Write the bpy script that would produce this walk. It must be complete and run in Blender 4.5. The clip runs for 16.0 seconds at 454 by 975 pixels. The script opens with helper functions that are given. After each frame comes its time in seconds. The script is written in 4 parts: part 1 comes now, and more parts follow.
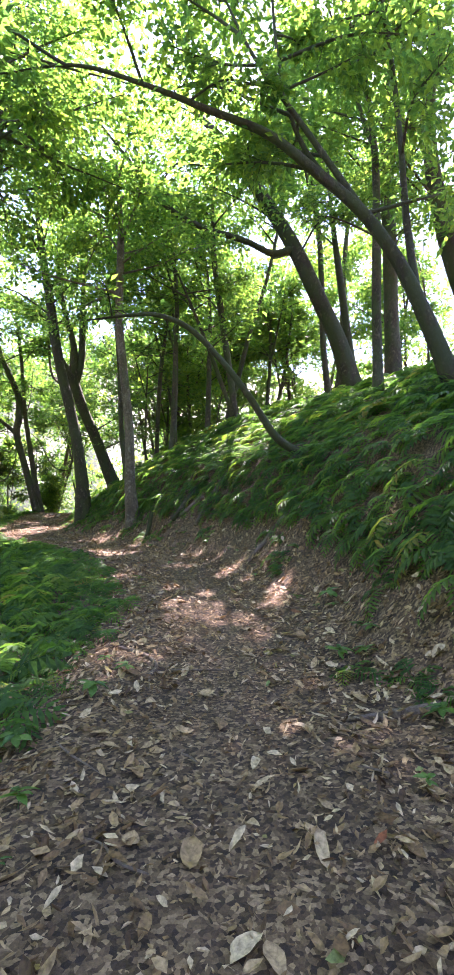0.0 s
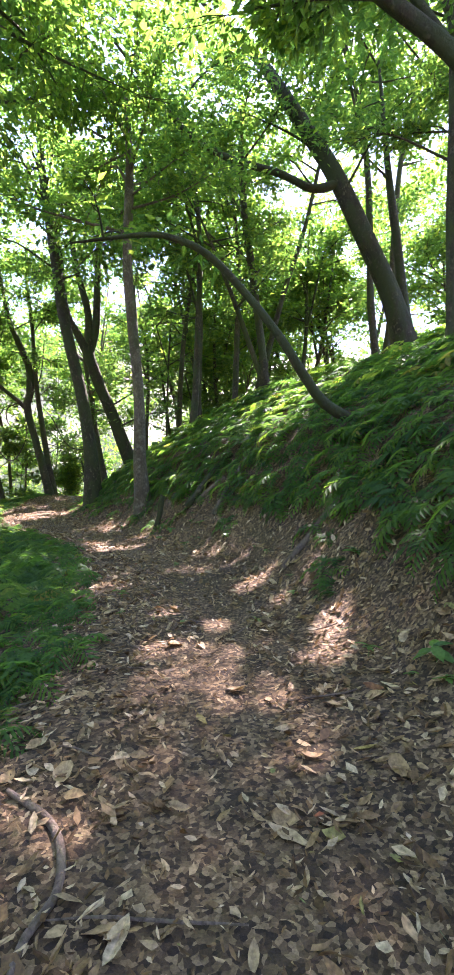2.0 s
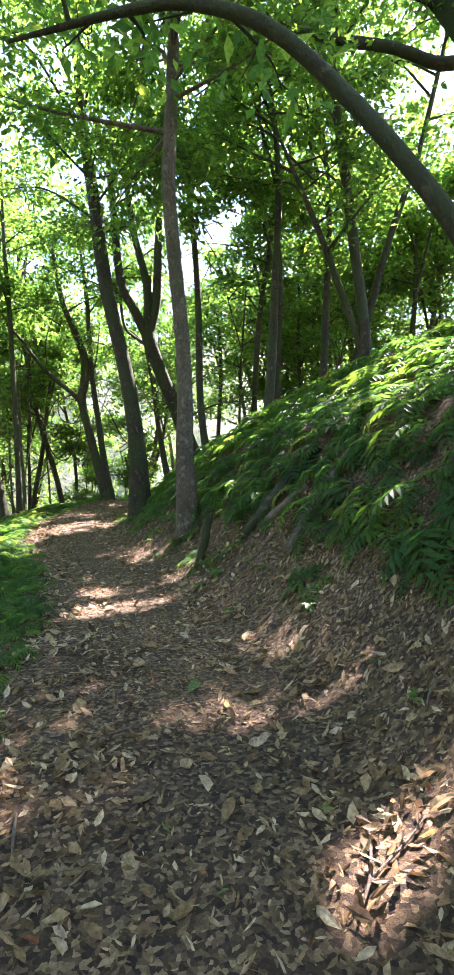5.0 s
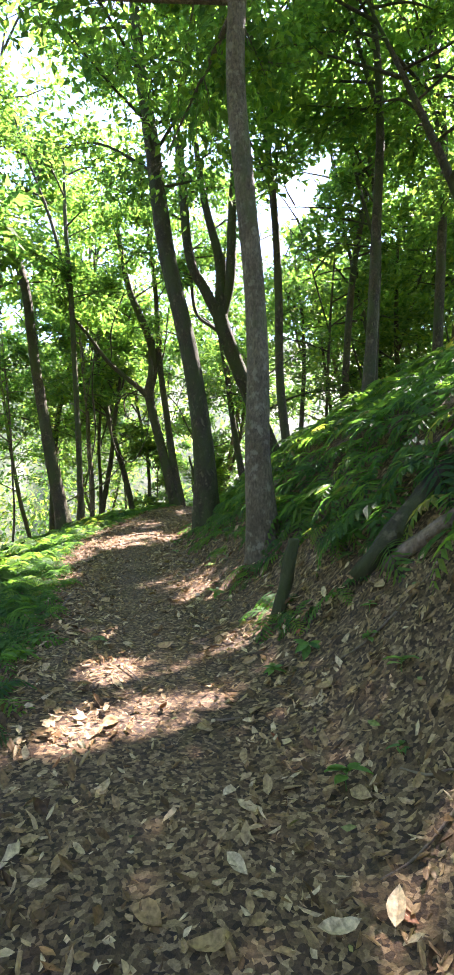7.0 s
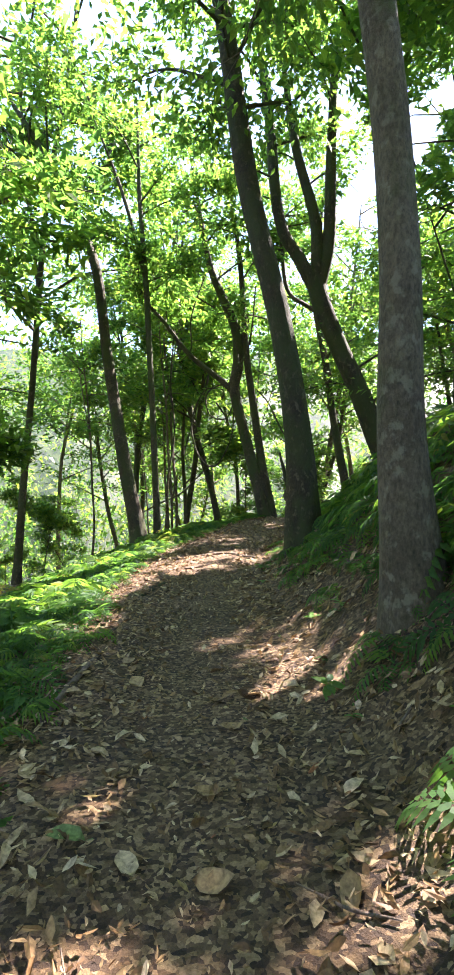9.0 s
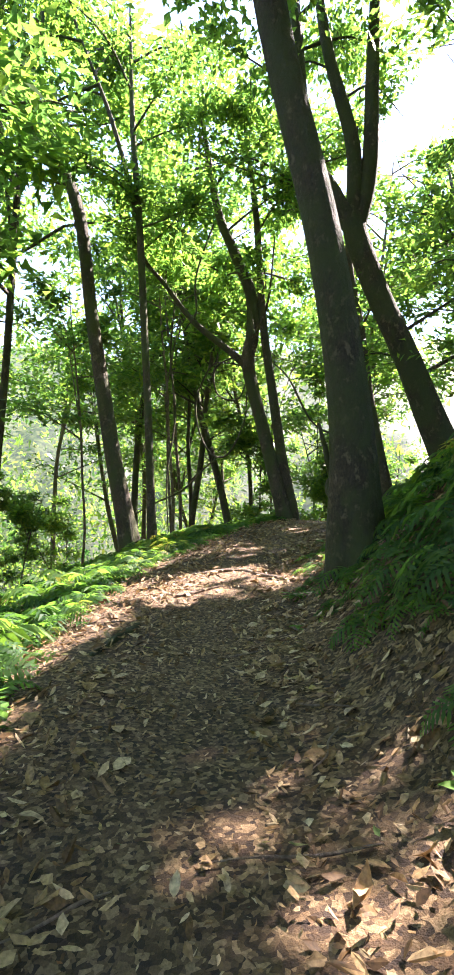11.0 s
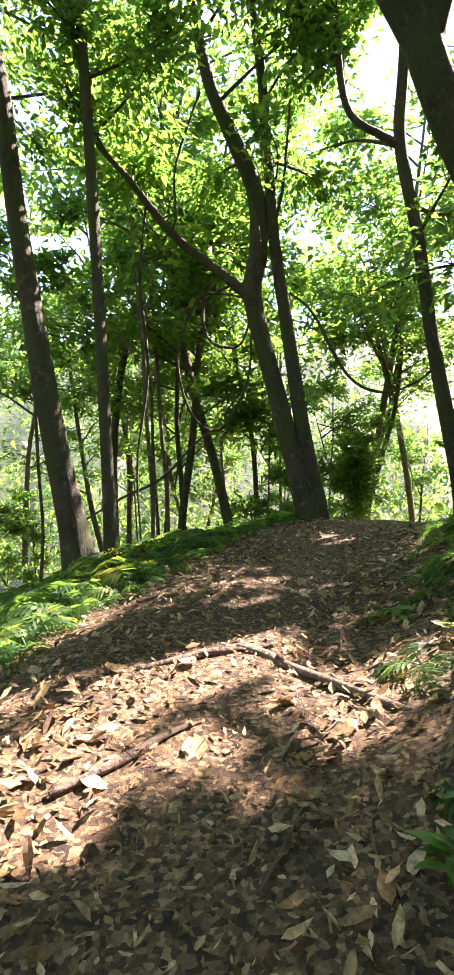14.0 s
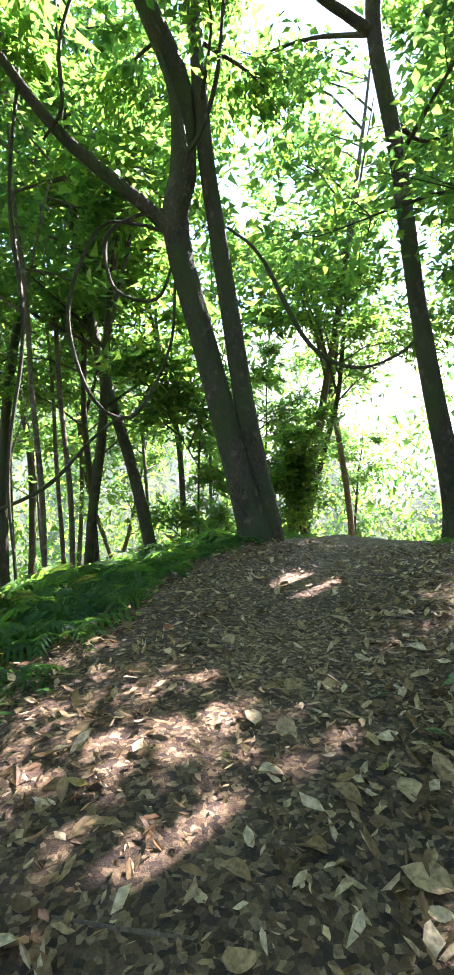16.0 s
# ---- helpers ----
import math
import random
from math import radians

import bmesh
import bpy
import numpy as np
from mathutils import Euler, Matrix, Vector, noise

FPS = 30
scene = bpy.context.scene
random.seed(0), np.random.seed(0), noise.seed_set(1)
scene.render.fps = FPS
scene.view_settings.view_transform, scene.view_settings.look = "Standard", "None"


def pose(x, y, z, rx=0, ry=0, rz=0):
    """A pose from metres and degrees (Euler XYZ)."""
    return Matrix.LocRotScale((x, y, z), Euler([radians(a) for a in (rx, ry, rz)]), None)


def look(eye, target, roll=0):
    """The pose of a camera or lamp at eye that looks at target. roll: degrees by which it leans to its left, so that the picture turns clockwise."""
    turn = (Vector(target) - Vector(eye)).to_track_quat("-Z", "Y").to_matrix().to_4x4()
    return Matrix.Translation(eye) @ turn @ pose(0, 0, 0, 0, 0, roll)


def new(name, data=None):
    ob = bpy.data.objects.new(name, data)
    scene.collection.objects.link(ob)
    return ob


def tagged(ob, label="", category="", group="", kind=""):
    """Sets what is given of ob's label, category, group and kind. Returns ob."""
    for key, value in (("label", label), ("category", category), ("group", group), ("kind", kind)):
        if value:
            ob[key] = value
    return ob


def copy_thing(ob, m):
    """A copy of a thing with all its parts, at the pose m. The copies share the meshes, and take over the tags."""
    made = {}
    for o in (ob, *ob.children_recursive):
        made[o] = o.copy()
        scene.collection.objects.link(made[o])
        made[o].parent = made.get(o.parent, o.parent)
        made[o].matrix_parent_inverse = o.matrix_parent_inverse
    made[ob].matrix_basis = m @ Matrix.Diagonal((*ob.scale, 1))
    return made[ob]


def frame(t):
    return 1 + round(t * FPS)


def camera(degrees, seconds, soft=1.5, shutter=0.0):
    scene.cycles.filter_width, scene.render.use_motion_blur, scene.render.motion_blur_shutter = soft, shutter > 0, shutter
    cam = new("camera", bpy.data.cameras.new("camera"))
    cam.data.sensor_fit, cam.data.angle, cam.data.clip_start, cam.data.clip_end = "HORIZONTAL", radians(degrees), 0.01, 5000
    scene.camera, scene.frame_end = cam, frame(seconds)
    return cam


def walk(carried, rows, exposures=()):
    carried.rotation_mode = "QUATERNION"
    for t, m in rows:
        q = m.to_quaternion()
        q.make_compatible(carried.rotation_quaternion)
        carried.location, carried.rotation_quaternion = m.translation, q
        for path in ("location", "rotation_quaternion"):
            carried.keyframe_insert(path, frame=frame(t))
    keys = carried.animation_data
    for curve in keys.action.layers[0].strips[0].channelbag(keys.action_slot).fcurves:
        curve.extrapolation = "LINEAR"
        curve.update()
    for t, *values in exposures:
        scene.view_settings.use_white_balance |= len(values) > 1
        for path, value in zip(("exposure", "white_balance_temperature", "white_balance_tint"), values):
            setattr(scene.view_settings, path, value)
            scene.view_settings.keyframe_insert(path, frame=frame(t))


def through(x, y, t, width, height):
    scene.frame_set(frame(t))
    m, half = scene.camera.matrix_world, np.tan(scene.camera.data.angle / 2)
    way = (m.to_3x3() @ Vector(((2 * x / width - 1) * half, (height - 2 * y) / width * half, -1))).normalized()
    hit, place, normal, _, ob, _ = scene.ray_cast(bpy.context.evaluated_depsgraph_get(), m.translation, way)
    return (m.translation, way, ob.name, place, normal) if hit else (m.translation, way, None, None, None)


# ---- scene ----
cam = camera(49.2, 16.0, soft=1.9)
METRES, EYE, TILT, LEAN, TURN = 21.0, 1.4, 2.0, 0.0, 0.0
ROWS = [
    (0.0, 0.0, 0.0, 0.0, 0.0, 0.0, -0.0),
    (0.5, 0.0018, 0.0257, -0.0018, 0.73, -0.59, -0.13),
    (1.0, 0.0026, 0.0547, -0.0032, 1.67, -1.75, -0.12),
    (1.5, 0.0027, 0.0868, -0.0043, 2.44, -2.22, 0.0),
    (2.0, 0.0031, 0.1199, -0.0044, 3.57, -1.9, -0.38),
    (2.5, 0.0023, 0.1523, -0.0047, 4.2, -1.31, -0.68),
    (3.0, 0.003, 0.1852, -0.0051, 4.95, -0.94, -0.81),
    (3.5, 0.0021, 0.2173, -0.0037, 6.43, -1.35, -0.72),
    (4.0, 0.001, 0.2492, -0.0027, 8.64, -1.99, -0.77),
    (6.5, -0.0325, 0.4032, -0.0019, 20.33, -1.49, -0.02),
    (7.0, -0.0418, 0.4305, -0.0029, 22.69, -1.71, -0.17),
    (7.5, -0.0543, 0.4589, -0.0029, 25.58, -1.77, 0.05),
    (8.0, -0.0661, 0.4877, -0.0041, 28.68, -1.83, 0.32),
    (8.5, -0.0811, 0.5158, -0.0065, 31.58, -1.74, 0.38),
    (9.0, -0.0973, 0.5431, -0.0085, 33.39, -0.64, 0.37),
    (9.5, -0.1141, 0.5695, -0.0103, 34.11, 0.48, 0.13),
    (10.0, -0.1315, 0.5964, -0.0124, 34.65, 0.23, 0.08),
    (12.5, -0.2268, 0.7348, -0.0229, 34.48, -1.43, 0.22),
    (13.0, -0.2415, 0.7588, -0.0228, 34.55, -1.55, 0.68),
    (13.5, -0.2556, 0.7826, -0.0225, 34.87, -1.51, 0.77),
    (14.0, -0.2725, 0.808, -0.0233, 34.96, -1.4, 0.9),
    (14.5, -0.289, 0.8341, -0.0237, 34.13, -1.35, 0.92),
    (15.0, -0.3073, 0.8599, -0.0233, 32.54, -1.59, 1.37),
    (15.5, -0.3228, 0.8851, -0.0214, 30.02, -1.94, 1.36),
    (16.0, -0.3356, 0.9093, -0.0181, 26.42, -1.91, 1.19),
]
walk(cam, [(t, pose(0, 0, EYE, TILT, LEAN, TURN) @ pose(METRES * x, METRES * y, METRES * z, 90 + pitch, roll, yaw)) for t, x, y, z, yaw, pitch, roll in ROWS],
     [(0.0, 3.15, 6800, 38), (4.0, 3.0, 6800, 30), (6.5, 3.3, 6700, 29), (7.0, 3.15, 6900, 27), (10.0, 2.95, 6900, 24), (12.5, 3.1, 7400, 31), (14.5, 2.9, 7400, 29), (15.7, 2.95, 7400, 29), (16.0, 3.4, 6300, 27)])

# ---------------------------------------------------------------- light
AZ, EL = radians(-14.0), radians(50.0)          # the sun's heading from +y (towards +x is minus) and height
SUN = Vector((math.sin(-AZ) * math.cos(EL), math.cos(AZ) * math.cos(EL), math.sin(EL)))
world = bpy.data.worlds.new("sky")
scene.world = world
world.use_nodes = True
wn = world.node_tree.nodes
sky = wn.new("ShaderNodeTexSky")
sky.sky_type, sky.sun_disc = "NISHITA", False
sky.dust_density, sky.ozone_density = 0.2, 2.0
sky.sun_elevation, sky.sun_rotation = EL, -AZ
world.node_tree.links.new(sky.outputs[0], wn["Background"].inputs[0])
wn["Background"].inputs[1].default_value = 0.125
sun = new("sun", bpy.data.lights.new("sun", "SUN"))
sun.data.energy, sun.data.angle, sun.data.color = 4.8, radians(0.53), (1.0, 0.965, 0.945)
sun.matrix_world = look(SUN * 60, (0, 0, 0))

# ---------------------------------------------------------------- materials


def material(name, rough=0.7):
    m = bpy.data.materials.new(name)
    m.use_nodes = True
    n = m.node_tree.nodes
    b = n["Principled BSDF"]
    b.inputs["Roughness"].default_value = rough
    return m, n, m.node_tree.links, b


def ramp(n, stops):
    r = n.new("ShaderNodeValToRGB")
    while len(r.color_ramp.elements) < len(stops):
        r.color_ramp.elements.new(0.5)
    for e, (p, c) in zip(r.color_ramp.elements, stops):
        e.position, e.color = p, (*c, 1)
    return r


def coords(n, links, scale=(1, 1, 1)):
    g = n.new("ShaderNodeTexCoord")
    mp = n.new("ShaderNodeMapping")
    mp.inputs["Scale"].default_value = scale
    links.new(g.outputs["Object"], mp.inputs[0])
    return mp.outputs[0]


def noise_tex(n, links, vec, scale, detail=4.0, rough=0.6):
    t = n.new("ShaderNodeTexNoise")
    t.inputs["Scale"].default_value, t.inputs["Detail"].default_value, t.inputs["Roughness"].default_value = scale, detail, rough
    links.new(vec, t.inputs["Vector"])
    return t.outputs[0]


def blend(n, links, fac, a, b, how="MIX"):
    x = n.new("ShaderNodeMixRGB")
    x.blend_type = how
    for i, v in enumerate((fac, a, b)):
        if hasattr(v, "node"):
            links.new(v, x.inputs[i])
        else:
            x.inputs[i].default_value = v if i == 0 else (*v, 1)
    return x.outputs[0]


def bump(n, links, b, height, strength, dist):
    k = n.new("ShaderNodeBump")
    k.inputs["Strength"].default_value, k.inputs["Distance"].default_value = strength, dist
    links.new(height, k.inputs["Height"])
    links.new(k.outputs[0], b.inputs["Normal"])


def leaf_material(name, stops, glow, rough=0.45, through=0.5, spec=0.35, mottle=(0.72, 1.15), grain=35.0):
    """Leaf with light passing through; the tone attribute varies it from leaf to leaf."""
    m, n, links, b = material(name, rough)
    at = n.new("ShaderNodeAttribute")
    at.attribute_name = "tone"
    r = ramp(n, stops)
    links.new(at.outputs["Fac"], r.inputs[0])
    v = coords(n, links)
    fine = noise_tex(n, links, v, grain, 3.0)
    shade = ramp(n, [(0.3, (mottle[0],) * 3), (0.7, (mottle[1],) * 3)])
    links.new(fine, shade.inputs[0])
    col = blend(n, links, 1.0, r.outputs[0], shade.outputs[0], "MULTIPLY")
    links.new(col, b.inputs["Base Color"])
    b.inputs["Specular IOR Level"].default_value = spec
    tr = n.new("ShaderNodeBsdfTranslucent")
    tcol = blend(n, links, 1.0, col, glow, "MULTIPLY")
    links.new(tcol, tr.inputs[0])
    mx = n.new("ShaderNodeMixShader")
    mx.inputs[0].default_value = through
    links.new(b.outputs[0], mx.inputs[1])
    links.new(tr.outputs[0], mx.inputs[2])
    links.new(mx.outputs[0], n["Material Output"].inputs[0])
    return m


CANOPY = leaf_material("canopy_leaf", [(0.0, (0.022, 0.065, 0.022)), (0.4, (0.058, 0.12, 0.028)), (0.8, (0.118, 0.18, 0.03)), (1.0, (0.19, 0.22, 0.04))], (3.05, 3.15, 2.1), 0.42, 0.62)
FERN = leaf_material("fern_leaf", [(0.0, (0.018, 0.058, 0.026)), (0.45, (0.045, 0.115, 0.036)), (0.9, (0.095, 0.175, 0.04)), (1.0, (0.15, 0.15, 0.05))], (3.5, 3.3, 1.3), 0.55, 0.55, 0.22)
SEEDLING = leaf_material("seedling_leaf", [(0.0, (0.03, 0.10, 0.035)), (1.0, (0.12, 0.24, 0.04))], (1.8, 2.0, 1.1), 0.4, 0.35)
DRY = leaf_material("dry_leaf", [(0.0, (0.078, 0.042, 0.017)), (0.25, (0.19, 0.107, 0.044)), (0.5, (0.315, 0.2, 0.09)), (0.75, (0.44, 0.305, 0.16)), (0.93, (0.55, 0.415, 0.245)),
                                 (0.955, (0.34, 0.24, 0.07)), (0.975, (0.12, 0.2, 0.06)), (1.0, (0.30, 0.09, 0.04))], (1.1, 0.95, 0.8), 0.6, 0.12, 0.3, (0.45, 1.35), 48.0)


def bark_material(name, dark, light, moss, amount, lichen=(0.17, 0.145, 0.09)):
    m, n, links, b = material(name, 0.85)
    v = coords(n, links, (1, 1, 0.55))
    big = noise_tex(n, links, v, 3.0, 6.0, 0.65)
    fine = noise_tex(n, links, v, 38.0, 5.0, 0.7)
    r = ramp(n, [(0.3, dark), (0.7, light)])
    links.new(big, r.inputs[0])
    r2 = ramp(n, [(0.3, (0.35, 0.35, 0.35)), (0.7, (1.3, 1.27, 1.22))])
    links.new(fine, r2.inputs[0])
    col = blend(n, links, 1.0, r.outputs[0], r2.outputs[0], "MULTIPLY")
    blot = noise_tex(n, links, coords(n, links, (1, 1, 0.8)), 10.0, 4.0, 0.6)
    r3 = ramp(n, [(0.56, (0, 0, 0)), (0.64, (0.6, 0.6, 0.6))])
    links.new(blot, r3.inputs[0])
    col = blend(n, links, r3.outputs[0], col, lichen)
    mo = noise_tex(n, links, coords(n, links, (1, 1, 0.45)), 2.3, 5.0, 0.6)
    r4 = ramp(n, [(max(0.02, 0.62 - amount * 0.4), (0, 0, 0)), (0.72 - amount * 0.3, (0.85, 0.85, 0.85))])
    links.new(mo, r4.inputs[0])
    col = blend(n, links, r4.outputs[0], col, moss)
    links.new(col, b.inputs["Base Color"])
    rough = blend(n, links, 0.5, fine, noise_tex(n, links, coords(n, links, (1, 1, 0.3)), 16.0, 4.0, 0.6))
    bump(n, links, b, rough, 1.0, 0.05)
    return m


BARK = bark_material("bark", (0.034, 0.027, 0.017), (0.11, 0.086, 0.055), (0.052, 0.07, 0.02), 0.5)
BARK_PALE = bark_material("pale_bark", (0.085, 0.066, 0.044), (0.21, 0.17, 0.118), (0.075, 0.09, 0.03), 0.2, (0.27, 0.245, 0.18))
BARK_MOSSY = bark_material("mossy_bark", (0.024, 0.019, 0.011), (0.075, 0.058, 0.034), (0.042, 0.056, 0.015), 0.6)
DEADWOOD = bark_material("dead_wood", (0.10, 0.07, 0.05), (0.30, 0.22, 0.165), (0.09, 0.11, 0.04), -0.35)


def soil_material():
    m, n, links, b = material("soil", 0.9)
    v = coords(n, links)
    warp = noise_tex(n, links, v, 9.0, 3.0)
    vo = n.new("ShaderNodeTexVoronoi")
    vo.inputs["Scale"].default_value = 48.0
    mixv = blend(n, links, 0.06, v, warp, "ADD")
    links.new(mixv, vo.inputs["Vector"])
    sep = n.new("ShaderNodeSeparateColor")
    links.new(vo.outputs["Color"], sep.inputs[0])
    r = ramp(n, [(0.0, (0.03, 0.017, 0.009)), (0.4, (0.097, 0.057, 0.027)), (0.75, (0.205, 0.132, 0.066)), (1.0, (0.38, 0.26, 0.14))])
    links.new(sep.outputs[0], r.inputs[0])
    big = noise_tex(n, links, v, 0.9, 5.0)
    r2 = ramp(n, [(0.3, (0.6, 0.6, 0.6)), (0.7, (1.2, 1.15, 1.1))])
    links.new(big, r2.inputs[0])
    fine = noise_tex(n, links, v, 90.0, 4.0, 0.7)
    r3 = ramp(n, [(0.3, (0.55, 0.55, 0.55)), (0.7, (1.25, 1.25, 1.25))])
    links.new(fine, r3.inputs[0])
    col = blend(n, links, 1.0, r.outputs[0], r2.outputs[0], "MULTIPLY")
    col = blend(n, links, 1.0, col, r3.outputs[0], "MULTIPLY")
    links.new(col, b.inputs["Base Color"])
    h = blend(n, links, 0.5, sep.outputs[1], fine)
    bump(n, links, b, h, 0.9, 0.025)
    return m


SOIL = soil_material()

# ---------------------------------------------------------------- ground shape
TRAIL = [(0.3, -60, -1.2), (0.2, -20, -0.3), (0.05, -6, -0.06), (0, 0, 0), (-0.05, 3, 0.03), (-0.15, 6, 0.12), (-0.75, 8.6, 0.2), (-1.6, 10.4, 0.24), (-2.9, 12.5, 0.25),
         (-4.85, 15.3, 0.26), (-6.3, 17.4, 0.29), (-7.35, 19.4, 0.46), (-8.1, 21.6, 0.68), (-8.45, 24.0, 0.93), (-8.3, 26.5, 0.9), (-8, 31, 0.3), (-8, 60, -3), (-8, 130, -6)]


def smooth_line(pts, n):
    """A smooth run of n points through pts."""
    p = np.array(pts, float)
    d = np.r_[0, np.cumsum(np.linalg.norm(np.diff(p, axis=0), axis=1))]
    p2 = np.vstack([2 * p[0] - p[1], p, 2 * p[-1] - p[-2]])
    s = np.linspace(0, d[-1], n)
    k = np.clip(np.searchsorted(d, s, "right") - 1, 0, len(p) - 2)
    u = ((s - d[k]) / (d[k + 1] - d[k]))[:, None]
    a, b, c, e = p2[k], p2[k + 1], p2[k + 2], p2[k + 3]
    return 0.5 * (2 * b + (c - a) * u + (2 * a - 5 * b + 4 * c - e) * u ** 2 + (3 * b - a - 3 * c + e) * u ** 3)


LINE = smooth_line(TRAIL, 900)
TAN = np.gradient(LINE[:, :2], axis=0)
TAN /= np.linalg.norm(TAN, axis=1)[:, None]


def trail_frame(x, y):
    """Offset to the right of the trail's middle, the trail's height there, and its y, for arrays of places."""
    x, y = np.atleast_1d(np.asarray(x, float)), np.atleast_1d(np.asarray(y, float))
    off, hz, py = np.empty(len(x)), np.empty(len(x)), np.empty(len(x))
    for i in range(0, len(x), 4000):
        dx, dy = x[i:i + 4000, None] - LINE[:, 0], y[i:i + 4000, None] - LINE[:, 1]
        k = np.argmin(dx * dx + dy * dy, axis=1)
        r = np.arange(len(k))
        ddx, ddy = dx[r, k], dy[r, k]
        side = np.sign(ddx * TAN[k, 1] - ddy * TAN[k, 0])
        off[i:i + 4000] = side * np.hypot(ddx, ddy)
        hz[i:i + 4000], py[i:i + 4000] = LINE[k, 2], LINE[k, 1]
    return off, hz, py


def wave(x, y, f, seed):
    g = np.random.RandomState(seed)
    out = 0
    for _ in range(6):
        a, p, q = g.uniform(0, 6.28), g.uniform(0, 6.28), g.uniform(0.6, 1.6)
        out = out + np.sin((x * math.cos(a) + y * math.sin(a)) * f * q + p)
    return out / 6


def height(x, y):
    x, y = np.atleast_1d(np.asarray(x, float)), np.atleast_1d(np.asarray(y, float))
    d, hz, py = trail_frame(x, y)
    toe = np.interp(py, [-4, 0, 3, 5.5, 8], [1.3, 1.0, 0.6, 0.25, 0])
    dr = np.where(d > 0, np.maximum(d - toe * np.clip(d, 0, 1), 0), d)
    h = np.interp(dr, [-70, -30, -12, -6, -3, -1.6, -0.9, 0, 0.5, 0.9, 1.3, 2.0, 2.7, 6, 9, 20, 70], [-12, -7.5, -3.2, -1.4, -0.42, -0.12, 0.02, 0, 0.02, 0.13, 0.48, 1.35, 2.2, 4.2, 5.3, 7.5, 12])
    rise = np.interp(py, [16, 18.5, 21.5, 24, 27], [1, 0.75, 0.4, 0.18, 0.1])
    h = np.where(h > 0, h * np.where(d > 0, rise, 1), h)
    return hz + h + 0.035 * wave(x, y, 2.1, 3) + 0.012 * wave(x, y, 7.0, 4) + np.clip(np.abs(d) - 1.2, 0, 1) * 0.12 * wave(x, y, 0.9, 5)


def at_height(x, y):
    return float(height(x, y)[0])


def spread(lo, mid0, mid1, hi, step):
    inner = list(np.arange(mid0, mid1, step))
    a, b, w = [], [], step
    p = mid0
    while p > lo:
        w *= 1.22
        p -= w
        a.append(p)
    p, w = mid1, step
    while p < hi:
        b.append(p)
        w *= 1.22
        p += w
    return np.array(a[::-1] + inner + b)


def mesh_from(name, verts, faces, mat, tone=None, smooth=False):
    me = bpy.data.meshes.new(name)
    verts, faces = np.asarray(verts, np.float32), np.asarray(faces, np.int32)
    k = faces.shape[1]
    me.vertices.add(len(verts))
    me.vertices.foreach_set("co", verts.ravel())
    me.loops.add(faces.size)
    me.loops.foreach_set("vertex_index", faces.ravel())
    me.polygons.add(len(faces))
    me.polygons.foreach_set("loop_start", np.arange(0, faces.size, k, dtype=np.int32))
    me.update(calc_edges=True)
    me.polygons.foreach_set("use_smooth", np.full(len(faces), smooth))
    me.materials.append(mat)
    if tone is not None:
        me.attributes.new("tone", "FLOAT", "POINT").data.foreach_set("value", np.asarray(tone, np.float32))
    return me


def build_ground():
    xs, ys = spread(-900, -11, 4.5, 900, 0.21), spread(-900, -2.5, 27.5, 900, 0.21)
    X, Y = np.meshgrid(xs, ys)
    Z = height(X.ravel(), Y.ravel())
    v = np.c_[X.ravel(), Y.ravel(), Z]
    i = np.arange(len(xs) * len(ys)).reshape(len(ys), len(xs))
    f = np.c_[i[:-1, :-1].ravel(), i[:-1, 1:].ravel(), i[1:, 1:].ravel(), i[1:, :-1].ravel()]
    return tagged(new("ground", mesh_from("ground", v, f, SOIL, smooth=True)), "brown forest soil of a hillside trail under leaf litter", "ground", kind="structure")


GROUND = build_ground()

